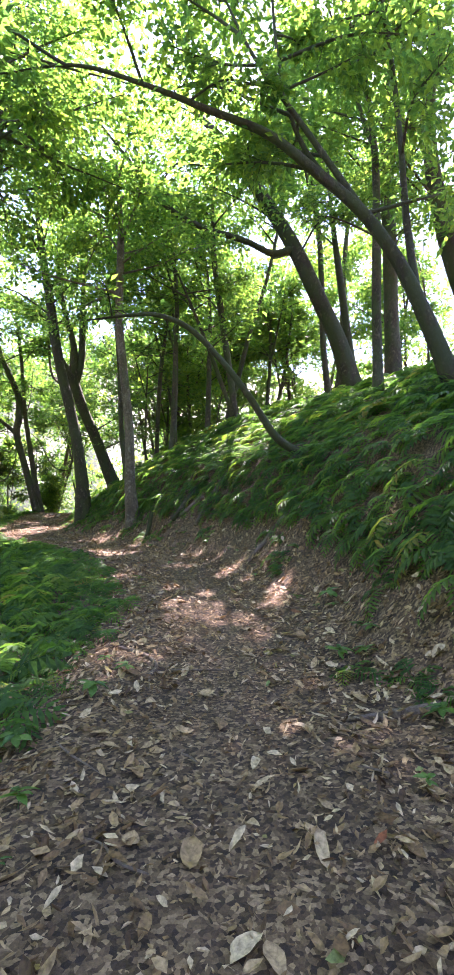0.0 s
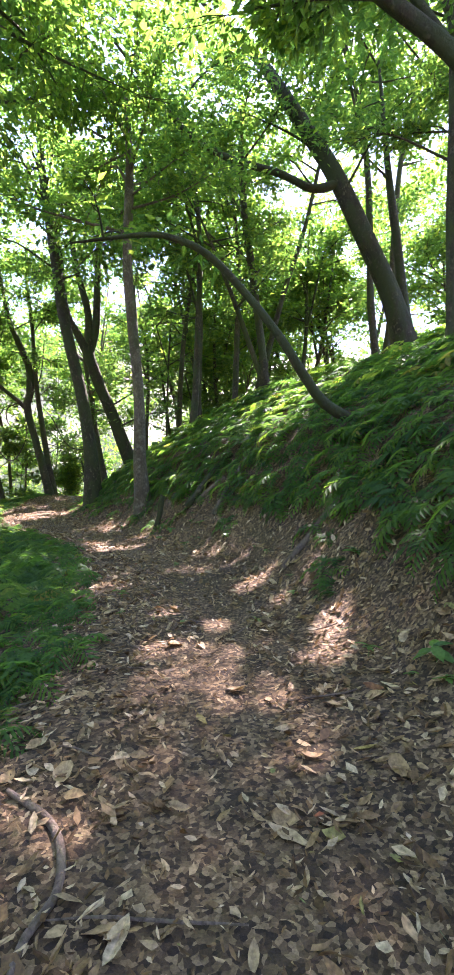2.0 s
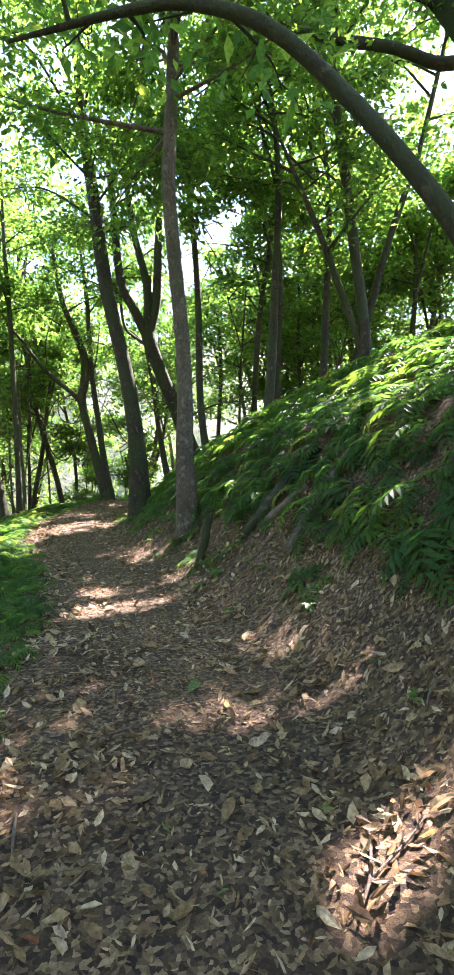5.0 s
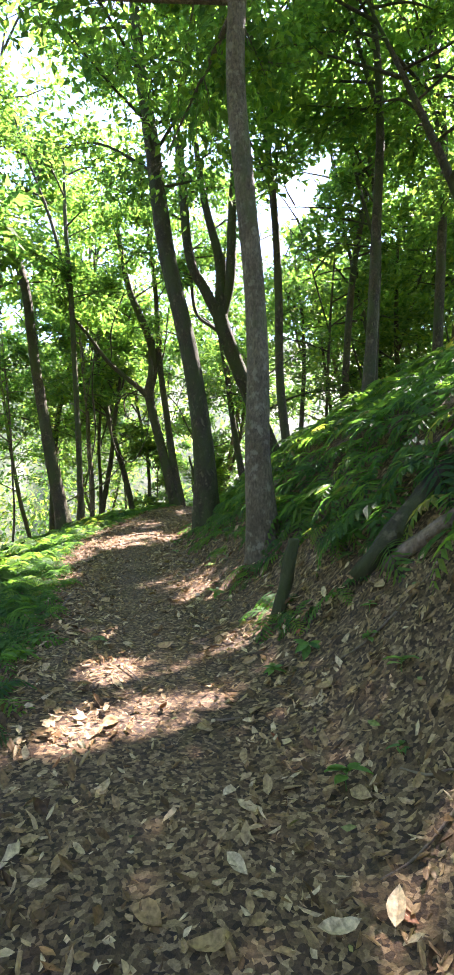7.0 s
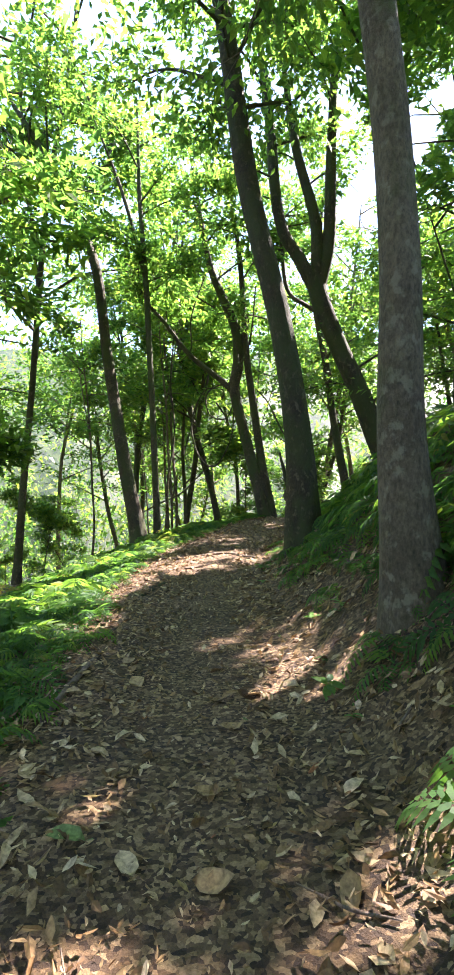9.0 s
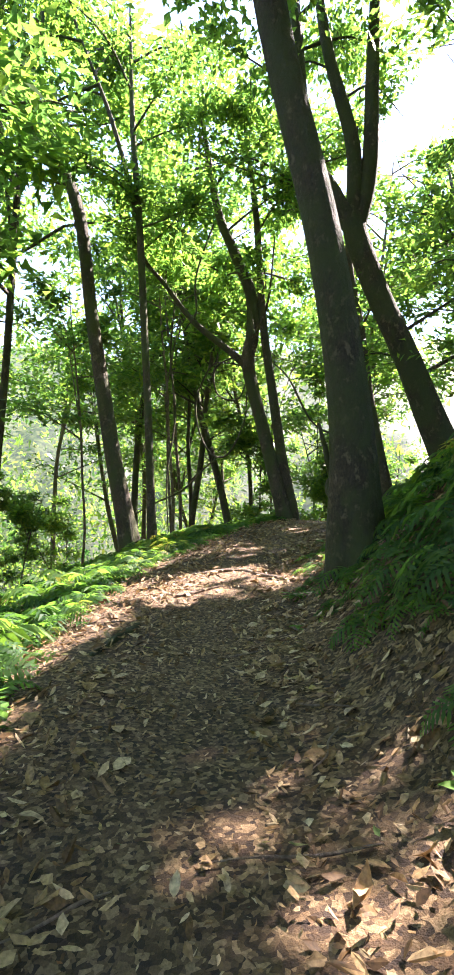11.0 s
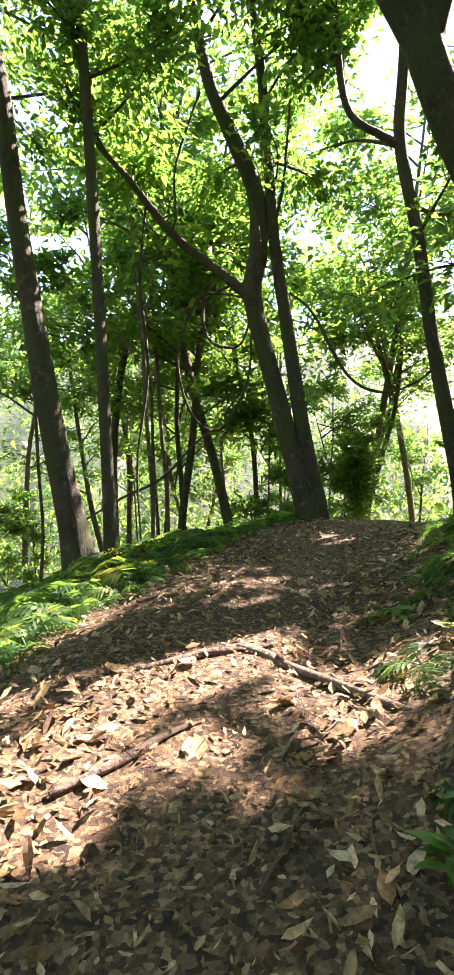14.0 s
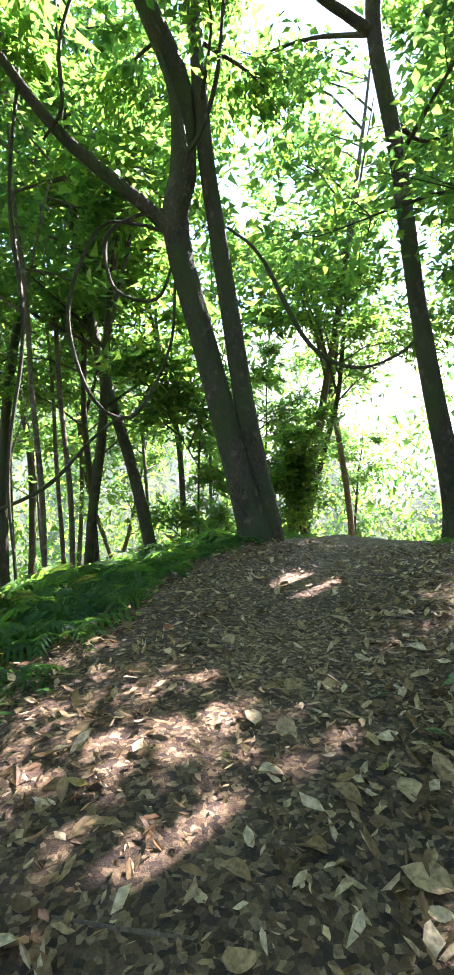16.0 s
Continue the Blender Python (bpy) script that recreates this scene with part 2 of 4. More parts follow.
# ---------------------------------------------------------------- leaves, limbs and trees
# Openings in the canopy: sun flecks on the ground, as place and radius.
FLECKS = [(-3.5, 14.6, 0.3), (-2.3, 13.3, 0.26), (-3.1, 12.2, 0.26), (0.0, 8.54, 0.3), (0.25, 7.63, 0.2), (-0.5, 9.4, 0.24), (0.43, 8.22, 0.22), (-0.31, 6.96, 0.16), (-0.65, 6.3, 0.16),
          (-0.42, 6.45, 0.15), (0.71, 6.85, 0.18), (0.68, 6.45, 0.2), (0.46, 6.2, 0.13), (0.75, 8.1, 0.16), (-0.8, 7.24, 0.14), (-7.48, 19.53, 0.4), (-7.28, 18.0, 0.28),
          (-2.68, 11.4, 0.26), (-2.52, 11.68, 0.26), (-2.31, 11.95, 0.2), (-2.81, 11.1, 0.2), (-2.38, 10.9, 0.13), (-2.2, 11.4, 0.2), (-9.9, 18.7, 1.1), (-9.2, 17.6, 0.8), (-9.3, 19.2, 0.6),
          (-8.34, 23.2, 0.3), (-3.22, 14.47, 0.13), (-3.8, 12.95, 0.17), (-3.45, 13.1, 0.11), (-7.63, 19.83, 0.22), (-7.51, 19.18, 0.3), (-7.63, 18.72, 0.3), (-7.54, 18.21, 0.26), (-7.75, 17.9, 0.22),
          (-6.91, 19.36, 0.22), (-6.54, 19.55, 0.26), (-6.22, 19.75, 0.28), (-7.1, 18.65, 0.18), (-6.55, 19.1, 0.15), (-7.95, 17.6, 0.2), (-8.1, 18.97, 0.2), (-7.93, 20.28, 0.12), (-7.83, 20.18, 0.12), (-7.85, 20.6, 0.1),
          (-6.3, 14.8, 0.5), (-7.2, 15.5, 0.6), (-7.7, 16.4, 0.75), (-8.5, 17.1, 0.7), (-8.4, 15.6, 0.5), (-8.3, 18.0, 0.4)]
FLECK_XYZ = np.array([(x, y, at_height(x, y)) for x, y, _ in FLECKS])
FLECK_R = np.array([r for _, _, r in FLECKS])


def in_gap(p):
    """Which of the places lie where the sun shines through to a fleck."""
    s = np.array(SUN)
    hit = np.zeros(len(p), bool)
    for c, r in zip(FLECK_XYZ, FLECK_R):
        q = p - c
        perp = q - np.outer(q @ s, s)
        hit |= (np.einsum("ij,ij->i", perp, perp) < (r * 1.0) ** 2) & (q[:, 2] > 0.8)
    return hit


def leaf_cloud(centres, dirs, size, rng, droop=0.3):
    """Folded four-cornered leaves: verts, tris and tone."""
    n = len(centres)
    d = dirs + rng.normal(0, 0.35, (n, 3))
    d[:, 2] -= droop
    d /= np.linalg.norm(d, axis=1)[:, None] + 1e-9
    up = rng.normal(0, 0.45, (n, 3)) + (0, 0, 1)
    side = np.cross(d, up)
    side /= np.linalg.norm(side, axis=1)[:, None] + 1e-9
    nor = np.cross(side, d)
    L = (size * rng.uniform(0.65, 1.35, n))[:, None]
    W = L * rng.uniform(0.2, 0.3, n)[:, None]
    v = np.stack([centres, centres + d * L * 0.45 + side * W + nor * W * 0.3, centres + d * L - nor * L * 0.1, centres + d * L * 0.45 - side * W + nor * W * 0.3], 1).reshape(-1, 3)
    b = np.arange(n)[:, None] * 4
    f = np.concatenate([b + (0, 1, 2), b + (0, 2, 3)])
    return v, f


def leaf_chips(centres, dirs, size, rng, droop=0.3):
    """Three-cornered leaves for trees farther off: verts and tris."""
    n = len(centres)
    d = dirs + rng.normal(0, 0.35, (n, 3))
    d[:, 2] -= droop
    d /= np.linalg.norm(d, axis=1)[:, None] + 1e-9
    side = np.cross(d, rng.normal(0, 0.5, (n, 3)) + (0, 0, 1))
    side /= np.linalg.norm(side, axis=1)[:, None] + 1e-9
    L = (size * rng.uniform(0.6, 1.4, n))[:, None]
    W = L * rng.uniform(0.2, 0.32, n)[:, None]
    v = np.stack([centres + side * W, centres - side * W * 0.8 + d * L * 0.15, centres + d * L], 1).reshape(-1, 3)
    return v, np.arange(n * 3).reshape(-1, 3)


def tube(pts, radii, sides=8, n=None, lump=0.06, rng=None, flare=0.0):
    """A tapered limb along pts: verts and quads."""
    p = smooth_line(pts, n or max(4, len(pts) * 4))
    r = np.interp(np.linspace(0, 1, len(p)), np.linspace(0, 1, len(radii)), radii)
    t = np.gradient(p, axis=0)
    t /= np.linalg.norm(t, axis=1)[:, None]
    ref = np.array([0.31, 0.95, 0.1]) if abs(t[len(t) // 2, 1]) < 0.8 else np.array([1.0, 0.1, 0.05])
    a = np.cross(t, ref)
    a /= np.linalg.norm(a, axis=1)[:, None]
    b = np.cross(t, a)
    th = np.linspace(0, 2 * math.pi, sides, endpoint=False)
    k = 1 + lump * np.sin(th[None] * 2 + np.linspace(0, 7, len(p))[:, None] + (rng.uniform(0, 6) if rng else 0)) + lump * 0.8 * np.sin(th[None] * 3 - np.linspace(0, 17, len(p))[:, None])
    if flare:
        h = np.r_[0, np.cumsum(np.linalg.norm(np.diff(p, axis=0), axis=1))]
        k = k * (1 + flare * np.exp(-h / (3.2 * r[0]))[:, None] * (1 + 0.45 * np.sin(th[None] * 5 + 1)))
    v = p[:, None] + (r[:, None] * k)[..., None] * (np.cos(th)[None, :, None] * a[:, None] + np.sin(th)[None, :, None] * b[:, None])
    i = np.arange(len(p) * sides).reshape(len(p), sides)
    j = np.roll(i, -1, axis=1)
    f = np.stack([i[:-1], j[:-1], j[1:], i[1:]], -1).reshape(-1, 4)
    return v.reshape(-1, 3), f


def join(parts):
    vs, fs, o = [], [], 0
    for v, f in parts:
        vs.append(v)
        fs.append(f + o)
        o += len(v)
    return np.concatenate(vs), np.concatenate(fs)


def sprays(rng, root, heading, length, count, twigs, fine=True):
    """A limb with side twigs; gives its tubes and the places and ways of its leaves."""
    tubes, where, ways = [], [], []
    end = root + heading * length
    mid = root + heading * length * 0.5 + rng.normal(0, 0.09 * length, 3) + (0, 0, 0.08 * length)
    r0 = 0.012 + length * 0.011
    tubes.append(tube([root, mid, end], [r0, r0 * 0.6, 0.006], 5 if fine else 3, 12 if fine else 4, rng=rng))
    axis = smooth_line([root, mid, end], 12)
    for _ in range(twigs):
        a = axis[rng.randint(4, 12)]
        w = heading * 0.6 + rng.normal(0, 0.62, 3) * (1, 1, 0.5)
        w /= np.linalg.norm(w)
        tl = length * rng.uniform(0.18, 0.42)
        if fine:
            tubes.append(tube([a, a + w * tl * 0.5 + rng.normal(0, 0.04, 3), a + w * tl], [0.009, 0.006, 0.003], 3, 4))
        u = rng.uniform(0.15, 1.05, count)[:, None]
        c = a + w * tl * u + rng.normal(0, 0.13 + 0.05 * length, (count, 3)) * (1, 1, 0.6)
        where.append(c)
        ways.append(w + rng.normal(0, 0.8, (count, 3)) * (1, 1, 0.35))
    return tubes, np.concatenate(where), np.concatenate(ways)


def crown_along(rng, stems, limbs, start, reach, per_twig, twigs, lean=(0, 0, 0), fine=True):
    """Limbs, twigs and leaves along the upper part of stems."""
    tubes, where, ways = [], [], []
    for k in range(limbs):
        s = smooth_line(stems[k % len(stems)], 40)
        u = start + (1 - start) * ((k + rng.uniform()) / limbs)
        root = s[min(39, int(u * 39))]
        a = rng.uniform(0, 2 * math.pi)
        h = np.array([math.cos(a), math.sin(a), rng.uniform(-0.05, 0.75)]) + lean
        h /= np.linalg.norm(h)
        t, w, y = sprays(rng, root, h, reach * rng.uniform(0.55, 1.15) * (1.15 - 0.45 * u), per_twig, twigs, fine)
        tubes += t
        where.append(w)
        ways.append(y)
    return tubes, np.concatenate(where), np.concatenate(ways)


def tree_thing(name, seed, stems, mat, label, group="", limbs=14, start=0.45, reach=2.6, per_twig=36, twigs=9, size=0.165, lean=(0, 0, 0), flare=0.5, sides=12, gaps=True, thick=1.0, fine=True, stubs=()):
    """stems: (points, radii) pairs; the first starts at the ground."""
    rng = np.random.RandomState(seed)
    base = Vector(stems[0][0][0])
    o = np.array(base)
    root = new(name)
    root.location = base
    tubes = [tube(np.array(p) - o, np.array(r) * thick, sides if i == 0 else 8 if fine else 5, len(p) * (5 if fine else 3), rng=rng, flare=flare if i == 0 else 0) for i, (p, r) in enumerate(stems)]
    tubes += [tube(np.array(p) - o, r, 8, len(p) * 4, 0.1, rng) for p, r in stubs]
    tb, wh, wy = crown_along(rng, [np.array(p) - o for p, r in stems], limbs, start, reach, per_twig, twigs, lean, fine)
    if gaps:
        keep = ~in_gap(wh + o)
        wh, wy = wh[keep], wy[keep]
        tb = [q for q in tb if in_gap(q[0] + o).mean() < 0.5]
    v, f = join(tubes + tb)
    trunk = new("trunk", mesh_from("trunk", v, f, mat, smooth=True))
    trunk.parent = root
    v, f = (leaf_cloud if fine else leaf_chips)(wh, wy, size, rng)
    tone = np.repeat(np.clip(rng.beta(2, 2.6, len(wh)) * 0.9 + 0.12 * rng.uniform(), 0, 1), 4 if fine else 3)
    cr = new("foliage", mesh_from("foliage", v, f, CANOPY, tone))
    cr.parent = root
    cr["kind"] = "stuff"
    return tagged(root, label, "tree", group)


HERO = [
    ("A", 11, [([(-5.40, 18.89, 0.55), (-5.46, 18.85, 1.2), (-5.54, 18.81, 2.5), (-5.81, 18.65, 4.5), (-6.29, 18.38, 6.8), (-6.59, 18.20, 9.0), (-6.94, 18.05, 11.5), (-7.14, 18.05, 14)], [0.24, 0.215, 0.2, 0.18, 0.15, 0.11, 0.05])],
     BARK_MOSSY, "dark mossy tree trunk leaning over the trail edge", dict(limbs=20, start=0.55, thick=1.0, flare=0.75, per_twig=38, twigs=10, reach=3.6,
          stubs=[([(-5.5, 18.86, 1.25), (-5.62, 18.83, 1.5), (-5.72, 18.81, 1.68), (-5.7, 18.81, 1.8)], [0.03, 0.12, 0.1, 0.01]), ([(-5.7, 18.81, 1.68), (-5.74, 18.8, 1.85), (-5.79, 18.78, 2.1), (-5.86, 18.76, 2.36)], [0.035, 0.03, 0.026, 0.02])])),
    ("B", 12, [([(-2.80, 15.00, 0.45), (-2.85, 14.95, 1.1), (-2.93, 14.90, 2.1), (-2.94, 14.90, 3.2), (-3.00, 14.88, 4.3), (-3.12, 14.80, 5.5), (-3.25, 14.75, 7), (-3.25, 14.90, 9.5), (-3.45, 15.10, 12)], [0.2, 0.165, 0.15, 0.145, 0.13, 0.12, 0.09, 0.04])],
     BARK_PALE, "pale brown spotted tree trunk on the bank foot", dict(limbs=20, start=0.62, thick=0.92, flare=0.8, per_twig=38, twigs=10, reach=3.6)),
    ("C", 13, [([(-5.4, 24.9, 0.9), (-5.62, 24.75, 2.2), (-5.98, 24.5, 3.35), (-6.54, 24.1, 4.92), (-7.21, 23.64, 6.8), (-7.34, 23.55, 7.45)], [0.34, 0.31, 0.28, 0.27, 0.27, 0.25]),
               ([(-7.3, 23.58, 7.1), (-7.7, 23.3, 7.97), (-8.13, 23.0, 8.99), (-8.41, 22.81, 11.98), (-8.7, 22.6, 14.5)], [0.2, 0.17, 0.15, 0.12, 0.04]),
               ([(-7.3, 23.58, 7.2), (-7.35, 23.54, 9.01), (-7.79, 23.24, 10.94), (-8.12, 23.01, 13.5)], [0.17, 0.15, 0.13, 0.05]),
               ([(-7.25, 23.62, 7.2), (-7.05, 23.75, 8.42), (-7.01, 23.78, 10.51), (-6.96, 23.81, 12.77), (-6.8, 23.9, 15)], [0.19, 0.17, 0.15, 0.11, 0.04])],
     BARK_MOSSY, "stout forked tree with three stems on the bank", dict(limbs=24, start=0.4, thick=0.95, per_twig=38, twigs=10, reach=3.2)),
    ("D", 14, [([(-9.55, 25.08, 0.75), (-9.62, 25.03, 1.2), (-10.03, 24.74, 3.04), (-10.42, 24.47, 4.9), (-10.34, 24.53, 5.72), (-10.39, 24.5, 6.76), (-10.77, 24.24, 7.9), (-11.16, 23.97, 9.14), (-11.6, 23.7, 12)], [0.24, 0.21, 0.19, 0.2, 0.17, 0.14, 0.1, 0.04]),
               ([(-9.38, 25.2, 0.8), (-9.45, 25.15, 1.3), (-9.69, 24.97, 2.63), (-9.95, 24.79, 4.69), (-10.1, 24.65, 6.03), (-10.2, 24.56, 7.59), (-10.3, 24.5, 9.04), (-10.6, 24.3, 11.5)], [0.19, 0.15, 0.13, 0.12, 0.1, 0.04]),
               ([(-10.38, 24.5, 4.8), (-10.72, 24.27, 5.21), (-11.58, 23.69, 6.03), (-12.27, 23.22, 7.06), (-12.78, 22.88, 7.78), (-13.3, 22.5, 9)], [0.12, 0.1, 0.08, 0.06, 0.03])],
     BARK, "forked tree with hanging vines on the trail crest", dict(limbs=16, start=0.5, thick=0.82, per_twig=38, twigs=10, reach=2.4)),
    ("E", 15, [([(-12.05, 22.05, 0.1), (-12.15, 22.0, 0.8), (-12.5, 21.75, 2.78), (-12.89, 21.48, 5.54), (-13.22, 21.26, 8.18), (-13.8, 20.85, 10.0), (-14.37, 20.46, 11.33), (-15.4, 19.8, 13.2)], [0.2, 0.18, 0.16, 0.15, 0.12, 0.05]),
               ([(-13.75, 20.9, 9.9), (-14.63, 20.28, 10.74), (-15.33, 19.79, 11.65), (-16.2, 19, 12.5)], [0.09, 0.07, 0.03])],
     BARK, "slender brown tree leaning below the trail", dict(limbs=20, start=0.6, reach=3.2)),
    ("F", 16, [([(-11.48, 22.18, 0.2), (-11.51, 22.16, 0.9), (-11.62, 22.08, 3.25), (-11.73, 22.0, 5.49), (-11.86, 21.91, 7.76), (-12.04, 21.79, 10.21), (-12.14, 21.72, 13.03)], [0.11, 0.095, 0.085, 0.075, 0.06, 0.025]),
               ([(-11.86, 21.9, 7.8), (-12.41, 21.53, 10.2), (-13.27, 20.94, 12.84)], [0.06, 0.05, 0.02])],
     BARK, "thin dark tree with a forked top", dict(limbs=16, start=0.58, reach=2.6)),
    ("G", 17, [([(2.05, 10.65, 2.05), (1.81, 10.61, 2.4), (1.45, 10.57, 2.56), (1.08, 10.53, 2.81), (0.79, 10.5, 3.21), (0.41, 10.46, 3.79), (-0.18, 10.39, 4.52), (-0.77, 10.32, 5.1), (-1.36, 10.26, 5.35), (-1.87, 10.2, 5.36), (-2.89, 10.08, 5.2)], [0.15, 0.13, 0.115, 0.1, 0.085, 0.06, 0.02])],
     BARK_MOSSY, "mossy sapling bowed in an arch over the trail", dict(limbs=5, start=0.7, reach=1.1, twigs=4, per_twig=10, flare=0.2, thick=0.68)),
    ("H", 18, [([(4.7, 18.25, 5.1), (4.63, 18.21, 5.65), (4.12, 18.18, 7.47), (3.3, 18.15, 9.29), (2.29, 18.11, 11.31), (1.07, 18.05, 13.23), (-0.15, 18.0, 14.94), (-1.97, 17.92, 16.75)], [0.42, 0.36, 0.33, 0.3, 0.27, 0.22, 0.16, 0.05]),
               ([(2.5, 18.1, 10.9), (1.63, 17.61, 10.48), (0.65, 17.46, 10.86), (-0.91, 17.27, 11.26), (-2.04, 17.05, 11.82), (-3.3, 16.6, 13.13), (-4.48, 16.16, 14.45)], [0.15, 0.13, 0.12, 0.1, 0.07, 0.03]),
               ([(4.85, 18.3, 5.2), (4.73, 18.21, 5.8), (4.35, 18.19, 8.69), (4.0, 18.17, 11.52), (3.7, 18.17, 14.74)], [0.2, 0.16, 0.14, 0.1, 0.04])],
     BARK_MOSSY, "large mossy tree leaning from the hillside with a long limb", dict(limbs=18, start=0.45, thick=0.9, per_twig=42, twigs=11, reach=3.6)),
    ("I", 19, [([(4.15, 8.6, 2.9), (3.92, 8.6, 3.59), (3.44, 8.6, 4.81), (3.02, 8.6, 5.7), (2.37, 8.6, 6.59), (1.49, 8.6, 7.38), (0.72, 8.6, 8.0), (-0.39, 8.6, 8.46), (-1.5, 8.6, 8.91), (-2.73, 8.6, 9.26), (-4.06, 8.6, 9.1)], [0.24, 0.21, 0.17, 0.15, 0.13, 0.1, 0.07, 0.05, 0.02]),
               ([(3.02, 8.6, 5.7), (2.15, 8.65, 7.04), (1.16, 8.7, 8.52), (0.39, 8.8, 9.78), (-0.2, 8.9, 11.2)], [0.11, 0.09, 0.07, 0.05, 0.02]),
               ([(2.2, 8.6, 6.7), (1.4, 8.9, 8.0), (1.0, 9.1, 9.6), (0.8, 9.2, 12)], [0.08, 0.065, 0.05, 0.02]),
               ([(3.4, 8.65, 4.9), (3.3, 8.9, 6.5), (3.2, 9.1, 9.0), (2.9, 9.2, 12)], [0.1, 0.09, 0.07, 0.02])],
     BARK_MOSSY, "mossy many-stemmed tree reaching over the trail", dict(limbs=24, start=0.35, thick=0.68, per_twig=38, twigs=10, reach=2.8)),
    ("J", 20, [([(5.42, 16, 4.9), (5.41, 16.0, 6.09), (5.36, 16.0, 8.77), (5.28, 16.0, 12.95), (5.32, 16.0, 16.13)], [0.27, 0.24, 0.22, 0.17, 0.08])],
     BARK, "upright dark tree on the fern bank", dict(limbs=16, start=0.4, reach=3.2)),
    ("J2", 21, [([(7.3, 13, 5), (6.52, 13.0, 6.61), (5.74, 13.0, 9.08), (5.44, 13.0, 11.64), (5.65, 13.0, 15.06)], [0.3, 0.26, 0.22, 0.17, 0.08])],
     BARK, "thick dark tree leaning on the hillside", dict(limbs=16, start=0.35, reach=3.0)),
    ("K", 22, [([(-7.2, 26.15, 0.9), (-7.26, 26.1, 1.5), (-7.49, 25.94, 2.78), (-7.69, 25.8, 4.14), (-7.89, 25.67, 5.8), (-8.14, 25.5, 7.37), (-8.1, 25.53, 8.6), (-8.0, 25.58, 11)], [0.15, 0.13, 0.115, 0.105, 0.095, 0.08, 0.03]),
               ([(-8.1, 25.5, 7.3), (-8.38, 25.34, 7.5), (-8.87, 25.01, 7.96), (-9.03, 24.89, 9.24), (-9.1, 24.8, 11)], [0.07, 0.06, 0.05, 0.02])],
     BARK, "slim tree forking high beside the crest", dict(limbs=22, start=0.5, reach=3.0)),
    ("L", 23, [([(0.35, 19.05, 4.0), (0.31, 18.99, 4.53), (0.16, 18.97, 6.06), (-0.14, 18.94, 8.23), (-0.5, 18.9, 11), (-0.6, 18.9, 14)], [0.15, 0.13, 0.12, 0.1, 0.04]),
               ([(0.3, 19.0, 4.6), (-0.3, 18.9, 6.3), (-1.1, 18.8, 8.4), (-2.2, 18.7, 11)], [0.09, 0.08, 0.065, 0.02])],
     BARK, "slim twin-stemmed tree on the hillside", dict(limbs=24, start=0.4, reach=3.2)),
]
# tall trees added with trunks out of view; crowns cover open sky and shade
for seed, (x, y), (tx, ty), tall in ((24, (-7.3, 12.4), (-6.0, 14.0), 16.5), (25, (-5.2, 8.3), (-5.0, 10.6), 13.5), (26, (5.0, 6.8), (3.4, 8.6), 14.0)):
    z = at_height(x, y)
    pts = [(x + (tx - x) * u ** 1.4, y + (ty - y) * u, z - 0.2 + tall * u) for u in (0, 0.15, 0.35, 0.6, 0.8, 1)]
    HERO.append(("wide", seed, [(pts, [0.24, 0.2, 0.18, 0.14, 0.1, 0.04])], BARK, "tall leafy tree added out of view to close the canopy overhead", dict(limbs=24, start=0.64, reach=4.4, per_twig=40, twigs=10, size=0.18)))
for key, seed, stems, mat, label, opts in HERO:
    tree_thing("tree", seed, stems, mat, label, **opts)


def forest_kind(seed, tall, bend, mat, dense, size, low, leaves=28, slim=1.0):
    """One wild tree round the origin, to be copied about."""
    rng = np.random.RandomState(seed)
    pts, p = [], np.array([0.0, 0.0, -0.4])
    w = np.array([rng.normal(0, bend), rng.normal(0, bend), 1.0])
    for k in range(7):
        pts.append(p.copy())
        p = p + w * (tall + 0.4) / 6
        w = w + rng.normal(0, 0.07, 3) * (1, 1, 0)
    r = 0.0125 * tall * rng.uniform(0.55, 1.0) * slim
    stems = [(pts, [r * 1.1, r, r * 0.9, r * 0.75, r * 0.5, r * 0.2])]
    q = np.array(pts[3])
    a = rng.uniform(0, 6.28)
    stems.append(([q, q + (0.5 * math.cos(a), 0.5 * math.sin(a), tall * 0.15), q + (1.3 * math.cos(a), 1.3 * math.sin(a), tall * 0.4)], [r * 0.55, r * 0.45, r * 0.15]))
    return tree_thing("tree", seed, stems, mat, "slender wild forest tree among the undergrowth", "trees of the surrounding wood", limbs=dense, start=low, reach=tall * 0.27, per_twig=leaves, twigs=8, size=size, flare=0.35, sides=7, gaps=False, fine=False)


KINDS = [forest_kind(101, 12, 0.10, BARK, 16, 0.26, 0.4, 34, 0.8), forest_kind(102, 14, 0.05, BARK_PALE, 17, 0.27, 0.42, 34, 0.8), forest_kind(103, 9, 0.16, BARK_MOSSY, 15, 0.24, 0.25, 34, 0.8),
         forest_kind(104, 16, 0.08, BARK, 18, 0.27, 0.42, 34, 0.8), forest_kind(105, 7, 0.2, BARK, 14, 0.22, 0.2, 34, 0.8), forest_kind(108, 11, 0.06, BARK_PALE, 12, 0.27, 0.45, 30, 0.55)]
BANK_KINDS = [forest_kind(111, 12, 0.12, BARK, 16, 0.25, 0.5, 32, 0.8), forest_kind(112, 14, 0.14, BARK_MOSSY, 17, 0.26, 0.52, 32, 0.8), forest_kind(113, 11, 0.08, BARK, 14, 0.23, 0.42, 32, 0.5)]
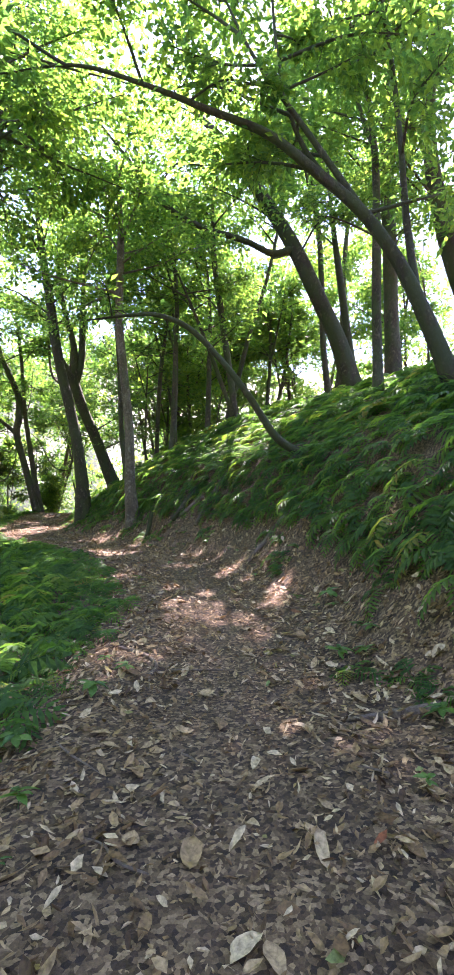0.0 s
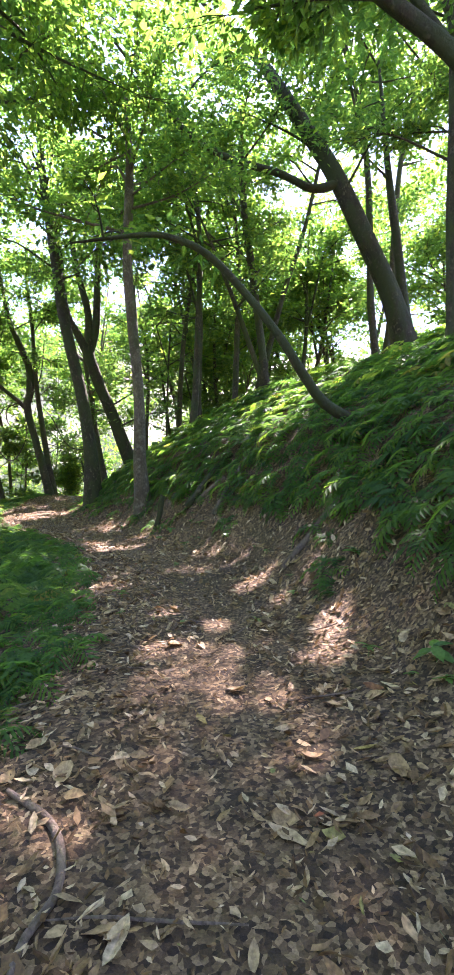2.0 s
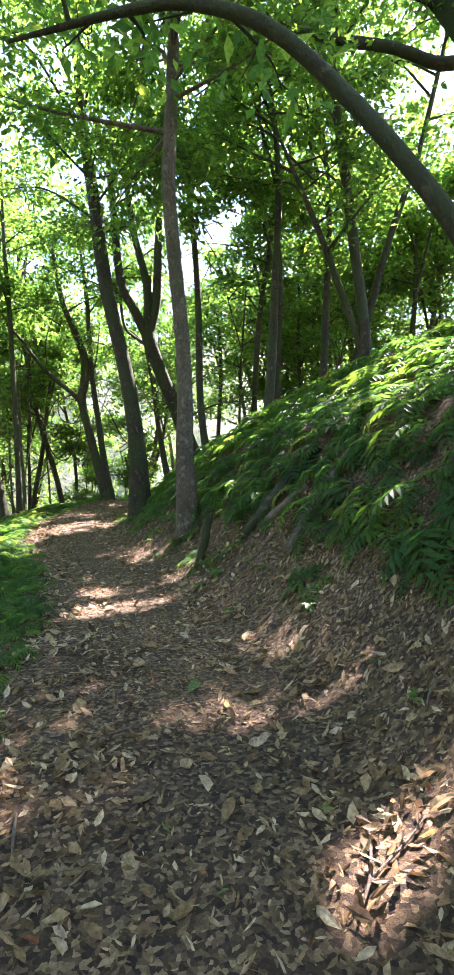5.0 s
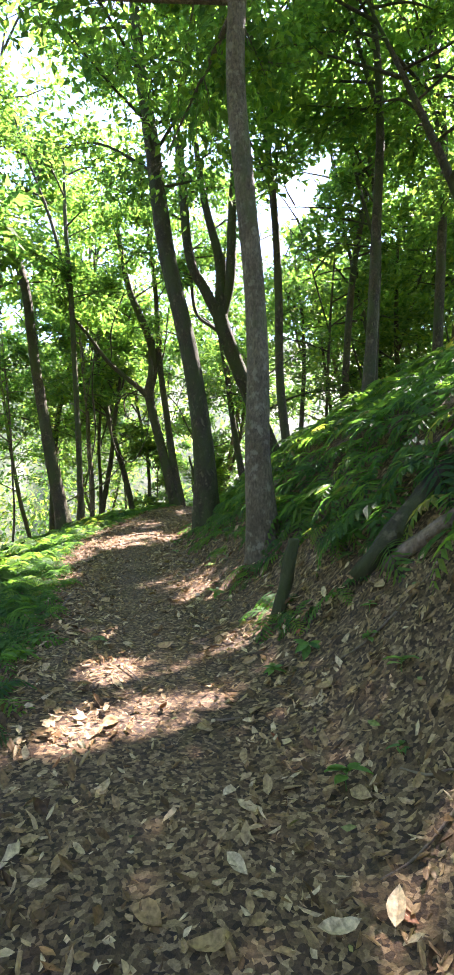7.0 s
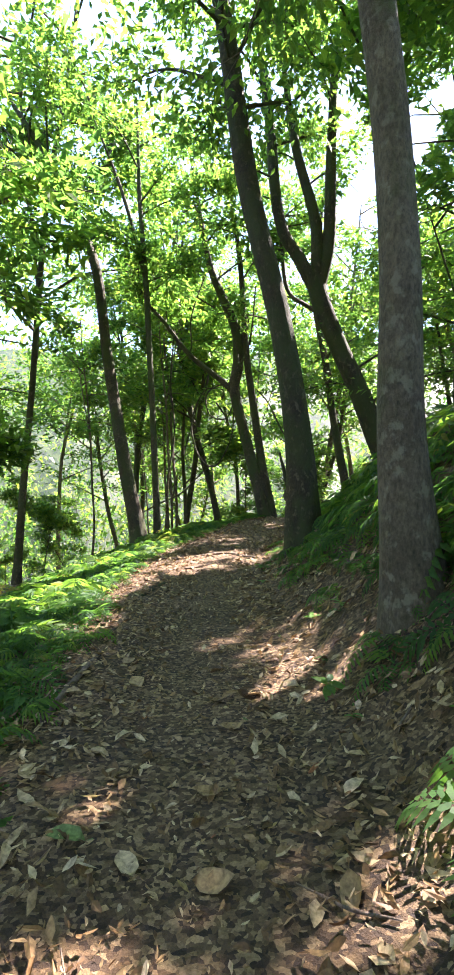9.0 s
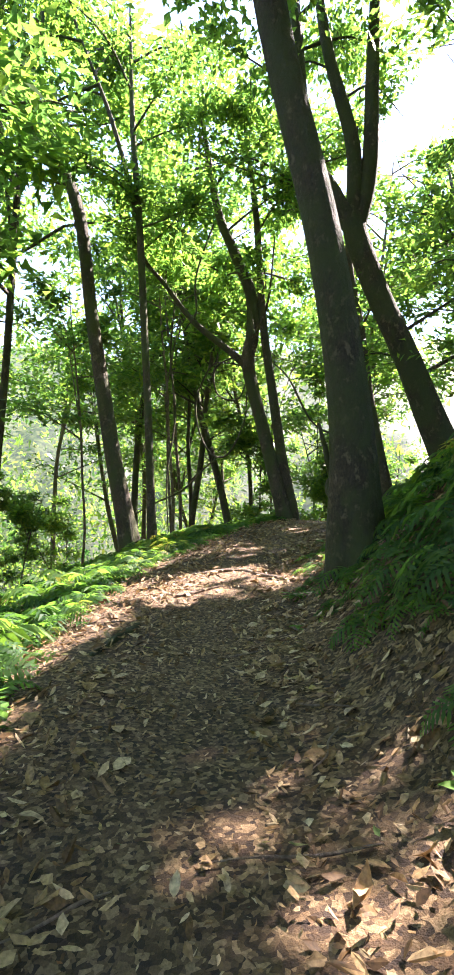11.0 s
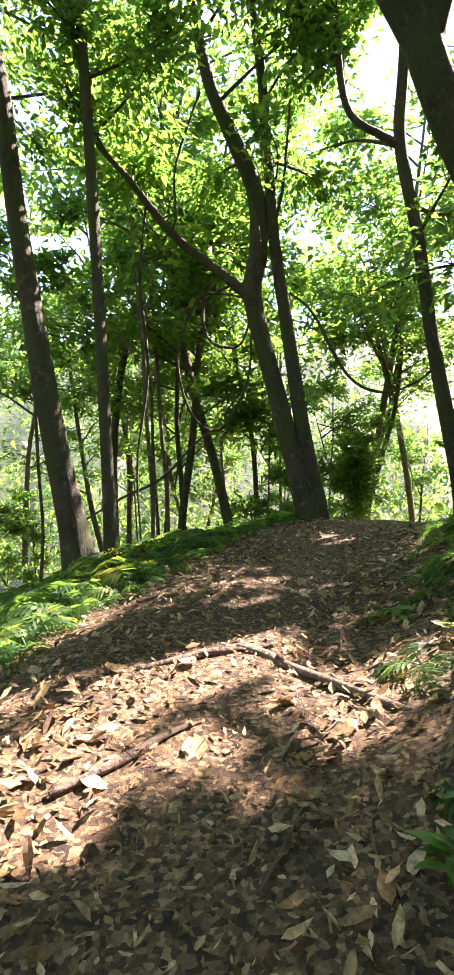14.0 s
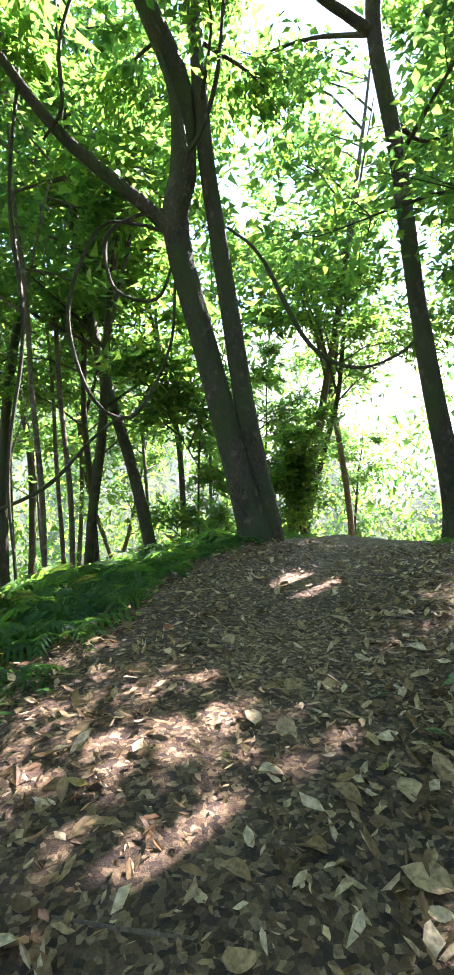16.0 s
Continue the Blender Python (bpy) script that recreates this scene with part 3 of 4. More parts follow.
SHRUBS = [forest_kind(106, 4.0, 0.25, BARK, 13, 0.19, 0.1, 26, 0.7), forest_kind(107, 3.0, 0.3, BARK, 12, 0.17, 0.06, 26, 0.7)]
for s in SHRUBS:
    tagged(s, "leafy young tree in the undergrowth", "sapling", "saplings of the surrounding wood")
    s.name = "sapling"


PLACED = {}


def open_canopy(tree, m):
    """Takes the leaves out of a crown where the canopy is open to the sun."""
    for part in tree.children:
        if not part.name.startswith("foliage"):
            continue
        me = part.data
        v = np.empty(len(me.vertices) * 3, np.float32)
        me.vertices.foreach_get("co", v)
        v = v.reshape(-1, 3, 3)
        mm = np.array(m)
        cut = in_gap(v.mean(1) @ mm[:3, :3].T + mm[:3, 3])
        if cut.any():
            tone = np.empty(len(me.vertices), np.float32)
            me.attributes["tone"].data.foreach_get("value", tone)
            w = v[~cut].reshape(-1, 3)
            part.data = mesh_from("foliage", w, np.arange(len(w)).reshape(-1, 3), CANOPY, tone.reshape(-1, 3)[~cut].ravel())


def scatter(kinds, count, box, gap, keep, seed, lo, hi):
    rng = np.random.RandomState(seed)
    put, tries, used = [], 0, PLACED
    while len(put) < count and tries < 9000:
        tries += 1
        x, y = rng.uniform(box[0], box[1]), rng.uniform(box[2], box[3])
        d = trail_frame(x, y)[0][0]
        if not keep(d, x, y) or any((x - a) ** 2 + (y - b) ** 2 < gap * gap for a, b in put):
            continue
        k = kinds[rng.randint(len(kinds))]
        m = pose(x, y, at_height(x, y), 0, 0, rng.uniform(0, 360))
        if used.get(k.name):
            m = m @ Matrix.Scale(rng.uniform(lo, hi), 4)
            open_canopy(copy_thing(k, m), m)
        else:
            k.matrix_basis = m
            used[k.name] = True
        put.append((x, y))
    return put


def clear_of_heroes(x, y, r=1.6):
    return all((x - h[2][0][0][0][0]) ** 2 + (y - h[2][0][0][0][1]) ** 2 > r * r for h in HERO)


def wood(d, x, y):
    """Where trees of the wood may stand: below the trail and beyond the crest."""
    return (d < -6.2 or y > 30) and abs(d) > 2.6 and x < 14 and clear_of_heroes(x, y)


scatter(KINDS, 26, (-36, 10, 9, 46), 2.1, wood, 5, 0.8, 1.15)
scatter(KINDS[:2] + KINDS[3:4], 23, (-25, 7, 26.5, 41), 2.0, lambda d, x, y: abs(d) > 2.8 and clear_of_heroes(x, y), 15, 0.9, 1.25)
scatter(KINDS[:2] + KINDS[3:4], 10, (-31, -15.5, 12, 28), 2.6, lambda d, x, y: d < -5.5 and clear_of_heroes(x, y), 16, 0.95, 1.25)
# added sunward of the trail so their crowns shade it
scatter(BANK_KINDS, 4, (-4.5, 2, 18.5, 27), 1.6, lambda d, x, y: d > 3.2 and clear_of_heroes(x, y, 1.0), 21, 0.9, 1.1)
scatter(BANK_KINDS, 10, (-5, 18, 6, 34), 1.8, lambda d, x, y: d > 4.0 and x < 6 + 0.4 * y and clear_of_heroes(x, y, 1.3), 9, 0.8, 1.15)
# added behind the start, never in view, to block sky light from the back
scatter(BANK_KINDS, 5, (-12, 11, -13, 4), 2.6, lambda d, x, y: d > 3.6 or d < -3.4, 8, 0.9, 1.1)
# unseen trees to the left, added to cut the sky light on the trunks
scatter(BANK_KINDS, 9, (-14, -3, -4, 12), 2.4, lambda d, x, y: d < -3.6 and x < -0.62 * max(y, 0) - 2.2, 18, 0.85, 1.05)
scatter(KINDS[5:6], 10, (-20, -8, 14, 34), 1.7, lambda d, x, y: d < -4.6 and clear_of_heroes(x, y, 1.2), 19, 0.8, 1.2)
# single trees added where their crowns keep sun off lit stretches of trail
for bx, by in ((-2.2, 19.6), (-0.9, 21.6), (3.7, 12.0), (-6.2, 29.2), (-2.6, 23.4)):
    scatter(BANK_KINDS[:1], 1, (bx - 0.05, bx + 0.05, by - 0.05, by + 0.05), 1.0, lambda d, x, y: True, 23, 1.0, 1.1)
scatter(KINDS[1:5], 5, (-9, 3, 30, 40), 2.2, lambda d, x, y: abs(d) > 1.6, 27, 0.8, 1.0)
scatter(SHRUBS, 7, (-7.4, 1, 28.5, 36), 1.4, lambda d, x, y: d > 1.0, 28, 0.9, 1.4)
scatter(SHRUBS, 12, (-20, 4, 29, 42), 1.5, lambda d, x, y: abs(d) > 2.2, 24, 0.8, 1.4)
scatter(SHRUBS, 17, (-32, 8, 10, 44), 1.6, lambda d, x, y: (d > 10 or d < -5.0 or y > 30) and abs(d) > 2.4, 7, 0.7, 1.3)
for k in KINDS + BANK_KINDS + SHRUBS:
    open_canopy(k, k.matrix_basis)


def far_woods():
    """The wood beyond, as loose leafy masses."""
    rng = np.random.RandomState(77)
    cs, ts = [], []
    for _ in range(1300):
        a = rng.uniform(-1.5, 1.2)
        r = rng.uniform(30, 56)
        x, y = -6 + r * math.sin(a), 14 + r * math.cos(a)
        z = at_height(x, y) + 0.6 + 24 * rng.uniform() ** 2.2
        cs.append(np.array([x, y, z]) + rng.normal(0, 1.15, (62, 3)) * (1, 1, 0.7))
        ts.append(np.clip(rng.uniform(0.1, 0.8) + rng.normal(0, 0.14, 62), 0, 1))
    c = np.concatenate(cs)
    v, f = leaf_chips(c, rng.normal(0, 1, c.shape), 0.5, rng)
    return tagged(new("far_woods", mesh_from("far_woods", v, f, CANOPY, np.repeat(np.concatenate(ts), 3))), "dense green wood in the distance", "woods", kind="stuff")


far_woods()


def backdrop_slopes():
    """Tree-covered slopes added all round, past sixty metres, to close off low sky."""
    m, n, links, b = material("backdrop_foliage", 0.6)
    v = coords(n, links)
    vo = n.new("ShaderNodeTexVoronoi")
    vo.inputs["Scale"].default_value = 1.6
    links.new(blend(n, links, 0.3, v, noise_tex(n, links, v, 3.0, 4.0), "ADD"), vo.inputs["Vector"])
    sep = n.new("ShaderNodeSeparateColor")
    links.new(vo.outputs["Color"], sep.inputs[0])
    r = ramp(n, [(0.0, (0.012, 0.028, 0.01)), (0.45, (0.03, 0.06, 0.016)), (0.8, (0.055, 0.085, 0.022)), (1.0, (0.09, 0.11, 0.03))])
    links.new(sep.outputs[0], r.inputs[0])
    links.new(r.outputs[0], b.inputs["Base Color"])
    bump(n, links, b, sep.outputs[1], 1.0, 0.6)
    tr = n.new("ShaderNodeBsdfTranslucent")
    links.new(blend(n, links, 1.0, r.outputs[0], (2.0, 2.1, 1.4), "MULTIPLY"), tr.inputs[0])
    mx = n.new("ShaderNodeMixShader")
    mx.inputs[0].default_value = 0.25
    links.new(b.outputs[0], mx.inputs[1])
    links.new(tr.outputs[0], mx.inputs[2])
    links.new(mx.outputs[0], n["Material Output"].inputs[0])
    A, R = np.meshgrid(np.linspace(0, 2 * math.pi, 241), np.linspace(62, 150, 18))
    x, y = -4 + R * np.sin(A), 12 + R * np.cos(A)
    u = (R - 62) / 88
    z = -8 + 52 * u ** 0.75 + 5 * u * wave(x, y, 0.05, 8) + 2.2 * wave(x, y, 0.45, 9) + 1.2 * wave(x, y, 1.1, 10)
    i = np.arange(A.size).reshape(A.shape)
    f = np.c_[i[:-1, :-1].ravel(), i[:-1, 1:].ravel(), i[1:, 1:].ravel(), i[1:, :-1].ravel()]
    return tagged(new("backdrop", mesh_from("backdrop", np.c_[x.ravel(), y.ravel(), z.ravel()], f, m, smooth=True)), "added backdrop ring of green slopes standing in for distant woods", "hills", kind="structure")


backdrop_slopes()

# ---------------------------------------------------------------- ferns


def fern_arrays(seed, fronds, length, pairs, lobed=True, fan=math.pi):
    """A tuft of arching fronds about +x; lobed pinnae for the nearer ones."""
    rng = np.random.RandomState(seed)
    V, F, T, o = [], [], [], 0
    for k in range(fronds):
        a = fan * (2 * (k + 0.5) / fronds - 1) + rng.uniform(-0.35, 0.35)
        L = length * rng.uniform(0.65, 1.15)
        rise, tone = rng.uniform(0.4, 0.95), np.clip(rng.beta(2, 3) + 0.04, 0, 0.92)
        out = np.array([math.cos(a), math.sin(a), 0])
        sd = np.array([-math.sin(a), math.cos(a), rng.uniform(-0.25, 0.25)])
        u = np.linspace(0, 1, pairs + 3)
        spine = out * (u * L * 0.92)[:, None] + np.array([0, 0, 1]) * (L * (rise * u - (rise * 0.8 + 0.32) * u ** 2.1))[:, None]
        st = spine[[0, pairs // 3, 2 * pairs // 3, pairs + 2]]
        w = np.array([0.006, 0.005, 0.004, 0.0015])[:, None] * sd
        v = np.concatenate([st + w, st - w])
        f = np.array([q for i in range(3) for q in ((i, i + 1, i + 5), (i, i + 5, i + 4))])
        V.append(v), F.append(f + o), T.append(np.full(8, tone * 0.6))
        o += 8
        for j in range(2, pairs + 2):
            t = (j - 2) / pairs
            fw = spine[j] - spine[j - 1]
            step = np.linalg.norm(fw)
            fw = fw / step
            for sgn in (-1, 1):
                pl = L * 0.36 * (1 - 0.86 * t ** 1.4) * (0.72 + 0.28 * min(1, 5 * t)) * rng.uniform(0.85, 1.1)
                way = sd * sgn * 0.9 + fw * (0.35 + 0.3 * t) + np.array([0, 0, rng.uniform(-0.3, 0.02)])
                wd = fw * min(step * 0.5, pl * 0.3)
                b = spine[j]
                sag = np.array([0, 0, -0.16 * pl])
                if lobed:
                    v = np.array([b, b + way * pl * 0.22 + wd, b + way * pl * 0.4 + wd * 0.5, b + way * pl * 0.58 + wd * 0.78 + sag * 0.4, b + way * pl + sag,
                                  b + way * pl * 0.58 - wd * 0.62 + sag * 0.4, b + way * pl * 0.4 - wd * 0.42, b + way * pl * 0.22 - wd * 0.9])
                    f = np.array([(0, 1, 7), (1, 2, 7), (2, 6, 7), (2, 3, 6), (3, 5, 6), (3, 4, 5)])
                else:
                    v = np.array([b, b + way * pl * 0.4 + wd * 1.05, b + way * pl + sag, b + way * pl * 0.4 - wd * 1.05])
                    f = np.array([(0, 1, 2), (0, 2, 3)])
                V.append(v), F.append(f + o), T.append(np.full(len(v), np.clip(tone + rng.normal(0, 0.07), 0, 1)))
                o += len(v)
    return np.concatenate(V), np.concatenate(F), np.concatenate(T)


FERN_NEAR = [fern_arrays(200 + i, n, L, p) for i, (n, L, p) in enumerate([(7, 0.5, 10), (6, 0.58, 11), (7, 0.44, 10), (6, 0.64, 11), (5, 0.36, 9), (6, 0.48, 10)])]
FERN_SLOPE = [fern_arrays(220 + i, 4, L, p, False, 1.9) for i, (L, p) in enumerate([(0.62, 9), (0.72, 9), (0.55, 8), (0.66, 9), (0.48, 8), (0.58, 8)])]
FERN_MESHES = [mesh_from("fern", v, f, FERN, t) for v, f, t in FERN_NEAR]


def fern_field():
    rng = np.random.RandomState(31)
    put, cells = [], {}
    cand = np.c_[rng.uniform(-15, 9, 40000), rng.uniform(0.5, 27, 40000)]
    d, _, py = trail_frame(cand[:, 0], cand[:, 1])
    edge_r = np.interp(py, [-2, 2, 4, 5.5, 8, 10, 12, 13, 14, 16, 20, 24], [2.3, 2.15, 1.95, 1.8, 1.75, 1.7, 1.65, 1.6, 1.4, 1.35, 1.3, 1.6])
    edge_l = np.interp(py, [-2, 0, 3.8, 6.8, 8.3, 11.6, 15, 18, 20, 21, 23], [1.4, 1.35, 1.25, 1.15, 1.3, 1.1, 1.05, 1.5, 1.5, 1.35, 1.2])
    patchy = wave(cand[:, 0], cand[:, 1], 2.4, 12) * 0.2
    ok = ((d > edge_r + patchy) & (d < 8.0)) | ((d > -3.7) & (d < -edge_l + patchy * 0.6))
    for (x, y), dd in zip(cand[ok], d[ok]):
        need = 0.225 + 0.03 * max(0, abs(dd) - 2.0)
        cx, cy = int(x // 0.35), int(y // 0.35)
        near = [q for a in (-1, 0, 1) for b in (-1, 0, 1) for q in cells.get((cx + a, cy + b), ())]
        if any((x - a) ** 2 + (y - b) ** 2 < need * need for a, b in near):
            continue
        cells.setdefault((cx, cy), []).append((x, y))
        put.append((x, y, dd))
    loose = np.flatnonzero((d > 1.0) & (d < edge_r - 0.1))[:26]
    put += [(cand[i, 0], cand[i, 1], 1.1) for i in loose]
    put.sort(key=lambda p: abs(p[2]) if p[1] > 2.0 else 9)
    rest_v, rest_f, rest_t, o = [], [], [], 0
    for i, (x, y, dd) in enumerate(put[:1950]):
        k = rng.randint(6)
        small = rng.uniform(0.6, 0.9) if abs(dd) < 1.4 else rng.uniform(0.8, 1.2) if abs(dd) < 4 else rng.uniform(1.1, 1.6)
        hz = at_height(x, y)
        gx, gy = (at_height(x + 0.15, y) - hz) / 0.15, (at_height(x, y + 0.15) - hz) / 0.15
        nrm = Vector((-gx * 0.6 + rng.normal(0, 0.13), -gy * 0.6 + rng.normal(0, 0.13), 1)).normalized()
        down = math.degrees(math.atan2(-gy, -gx)) + rng.normal(0, 32) if dd > 0 else rng.uniform(0, 360)
        m = Matrix.Translation((x, y, hz + 0.01)) @ Vector((0, 0, 1)).rotation_difference(nrm).to_matrix().to_4x4() @ pose(0, 0, 0, 0, 0, down) @ Matrix.Diagonal((small, small, small * (1.0 if dd > 0 else 1.5), 1))
        if i < 280:
            ob = new("fern", FERN_MESHES[k])
            ob.matrix_basis = m
            tagged(ob, "green fern with arching feathery fronds on the bank", "fern", "ferns beside the trail")
        else:
            v, f, t = FERN_SLOPE[k]
            mm = np.array(m)
            rest_v.append(v @ mm[:3, :3].T + mm[:3, 3]), rest_f.append(f + o), rest_t.append(np.clip(t + rng.normal(0, 0.07), 0, 1))
            o += len(v)
    tagged(new("fern_cover", mesh_from("fern_cover", np.concatenate(rest_v), np.concatenate(rest_f), FERN, np.concatenate(rest_t))), "thick cover of green ferns on the hillside", "ferns", kind="stuff")


fern_field()

# ---------------------------------------------------------------- fallen wood, vines and seedlings


def lying(pts, r, lift=0.5):
    return [(x, y, at_height(x, y) + r * lift) for x, y in pts]


def limb_thing(name, pts, radii, mat, label, category, group="", sides=8, seed=1):
    rng = np.random.RandomState(seed)
    o = np.array(pts[0])
    v, f = tube(np.array(pts) - o, radii, sides, len(pts) * 5, 0.12, rng)
    n = len(v)
    v = np.concatenate([v, v[:sides].mean(0)[None], v[-sides:].mean(0)[None]])
    caps = [(n, (i + 1) % sides, i, i) for i in range(sides)] + [(n + 1, n - sides + i, n - sides + (i + 1) % sides, n - sides + (i + 1) % sides) for i in range(sides)]
    me = bpy.data.meshes.new(name)
    me.from_pydata(v.tolist(), [], [tuple(q) for q in f.tolist()] + [c[:3] for c in caps])
    me.polygons.foreach_set("use_smooth", [True] * len(me.polygons))
    me.materials.append(mat)
    ob = new(name, me)
    ob.location = o
    return tagged(ob, label, category, group)


limb_thing("fallen_branch", lying([(-7.48, 19.62), (-7.28, 19.6), (-7.09, 19.55), (-6.64, 19.4), (-6.3, 19.26)], 0.028), [0.022, 0.028, 0.026, 0.022, 0.016], DEADWOOD, "brown fallen branch lying across the trail", "branch", seed=2)
limb_thing("fallen_branch", lying([(-7.78, 19.02), (-7.65, 19.28), (-7.56, 19.43), (-7.42, 19.62)], 0.03), [0.014, 0.023, 0.022, 0.012], DEADWOOD, "brown fallen branch half buried in leaves", "branch", seed=3)
limb_thing("fallen_branch", lying([(-7.3, 18.1), (-7.25, 18.4), (-7.22, 18.68), (-7.16, 18.85)], 0.02), [0.012, 0.02, 0.018, 0.009], DEADWOOD, "weathered stick lying on leaf litter", "branch", seed=4)
limb_thing("fallen_branch", lying([(-0.98, 4.56), (-0.72, 4.4), (-0.58, 4.13), (-0.6, 3.9), (-0.56, 3.66)], 0.014, 0.9), [0.012, 0.016, 0.015, 0.012, 0.008], DEADWOOD, "thin crooked stick lying on the trail", "branch", seed=5)
limb_thing("fallen_branch", lying([(0.75, 3.12), (1.0, 3.16), (1.35, 3.16)], 0.03), [0.015, 0.03, 0.03], DEADWOOD, "dark stick lying in leaf litter", "branch", seed=6)
limb_thing("stump", [(-2.2, 13.25, 0.2), (-2.15, 13.27, 0.5), (-2.08, 13.31, 0.85), (-2.02, 13.33, 1.22)], [0.085, 0.065, 0.06, 0.045], BARK_MOSSY, "leaning mossy dead stump at the bank foot", "stump", seed=7)
limb_thing("log", lying([(-1.42, 12.86), (-1.2, 12.9), (-0.9, 13.03), (-0.5, 13.1)], 0.09, 0.9), [0.06, 0.085, 0.08, 0.06], BARK_MOSSY, "mossy rotting log lying along the bank", "log", seed=8)
limb_thing("log", lying([(-1.2, 12.72), (-0.95, 12.66), (-0.6, 12.55)], 0.06, 0.8), [0.035, 0.06, 0.05], DEADWOOD, "brown rotting log lying on the bank", "log", seed=9)
limb_thing("log", lying([(-0.75, 11.75), (-0.5, 12.0), (-0.05, 12.4)], 0.07, 0.8), [0.05, 0.075, 0.07], BARK_PALE, "pale grey log lying on the bank", "log", seed=10)
limb_thing("log", lying([(0.35, 8.4), (0.7, 8.65), (1.1, 8.8)], 0.05, 0.8), [0.03, 0.05, 0.045], DEADWOOD, "dark brown log at the fern edge", "log", seed=11)
limb_thing("log", lying([(-4.6, 13.3), (-4.9, 13.75), (-5.3, 14.4)], 0.022, 0.8), [0.014, 0.022, 0.016], DEADWOOD, "grey stick along the trail edge", "log", seed=12)
limb_thing("log", lying([(-6.6, 16.3), (-6.74, 16.66), (-6.9, 17.1)], 0.04, 0.1), [0.02, 0.042, 0.03], BARK_MOSSY, "dark log along the lower trail edge", "log", seed=13)

limb_thing("fallen_branch", lying([(-5.82, 18.05), (-5.78, 17.93), (-5.64, 17.72), (-5.48, 17.58)], 0.012, 1.5), [0.008, 0.012, 0.011, 0.006], DEADWOOD, "thin pale curved stick lying on leaf litter", "branch", seed=14)

VINES = [[(-10.5, 24.4, 4.9), (-10.85, 24.2, 5.0), (-11.23, 23.92, 4.89), (-11.53, 23.72, 3.86), (-11.31, 23.87, 2.83), (-10.89, 24.16, 2.58), (-10.5, 24.42, 3.45), (-10.42, 24.45, 4.38), (-10.3, 24.5, 5.4)],
         [(-10.4, 24.42, 5.2), (-10.85, 24.2, 5.1), (-11.15, 23.98, 4.79), (-11.06, 24.04, 4.17), (-10.63, 24.33, 4.07), (-10.4, 24.45, 4.69)],
         [(-9.85, 24.8, 5.0), (-9.4, 24.79, 4.53), (-8.86, 25.01, 3.45), (-8.37, 25.34, 3.16), (-7.9, 25.7, 3.35), (-7.55, 25.9, 3.7)],
         [(-10.6, 24.3, 7.3), (-10.2, 24.2, 6.2), (-10.0, 24.1, 5.6), (-9.7, 24.2, 6.4), (-9.6, 24.3, 8.0)],
         [(-12.0, 23.4, 6.8), (-12.05, 23.3, 5.2), (-11.95, 23.4, 3.6), (-12.1, 23.3, 2.0), (-12.05, 23.35, 0.6)],
         [(-13.4, 23.2, 0.9), (-12.7, 23.4, 1.3), (-11.9, 23.7, 1.7), (-11.3, 23.9, 2.3), (-11.0, 24.1, 2.6)],
         [(-11.2, 23.9, 8.6), (-11.5, 23.6, 7.2), (-11.4, 23.5, 6.2), (-11.7, 23.5, 5.9)]]
for i, p in enumerate(VINES):
    limb_thing("hanging_vine", p, [0.022, 0.028, 0.025, 0.018], BARK, "thin woody vine looping from the forked tree", "vine", "vines on the forked tree", 5, 30 + i)

rngd = np.random.RandomState(61)
STICKS = []
for i in range(70):
    k = int(np.searchsorted(LINE[:, 1], rngd.uniform(1.5, 24)))
    off = rngd.choice([-1, 1]) * rngd.uniform(0.1, 1.5)
    x, y, a, L = LINE[k, 0] + TAN[k, 1] * off, LINE[k, 1] - TAN[k, 0] * off, rngd.uniform(0, 6.28), rngd.uniform(0.08, 0.32)
    q = [(x + math.cos(a) * L * u + rngd.normal(0, 0.012), y + math.sin(a) * L * u + rngd.normal(0, 0.012)) for u in (-1, -0.3, 0.4, 1)]
    limb_thing("twig", lying(q, 0.008, 2.6), [0.004, 0.0075, 0.006, 0.003], DEADWOOD, "thin dry twig lying on leaf litter", "twig", "twigs on the trail", 4, 70 + i)


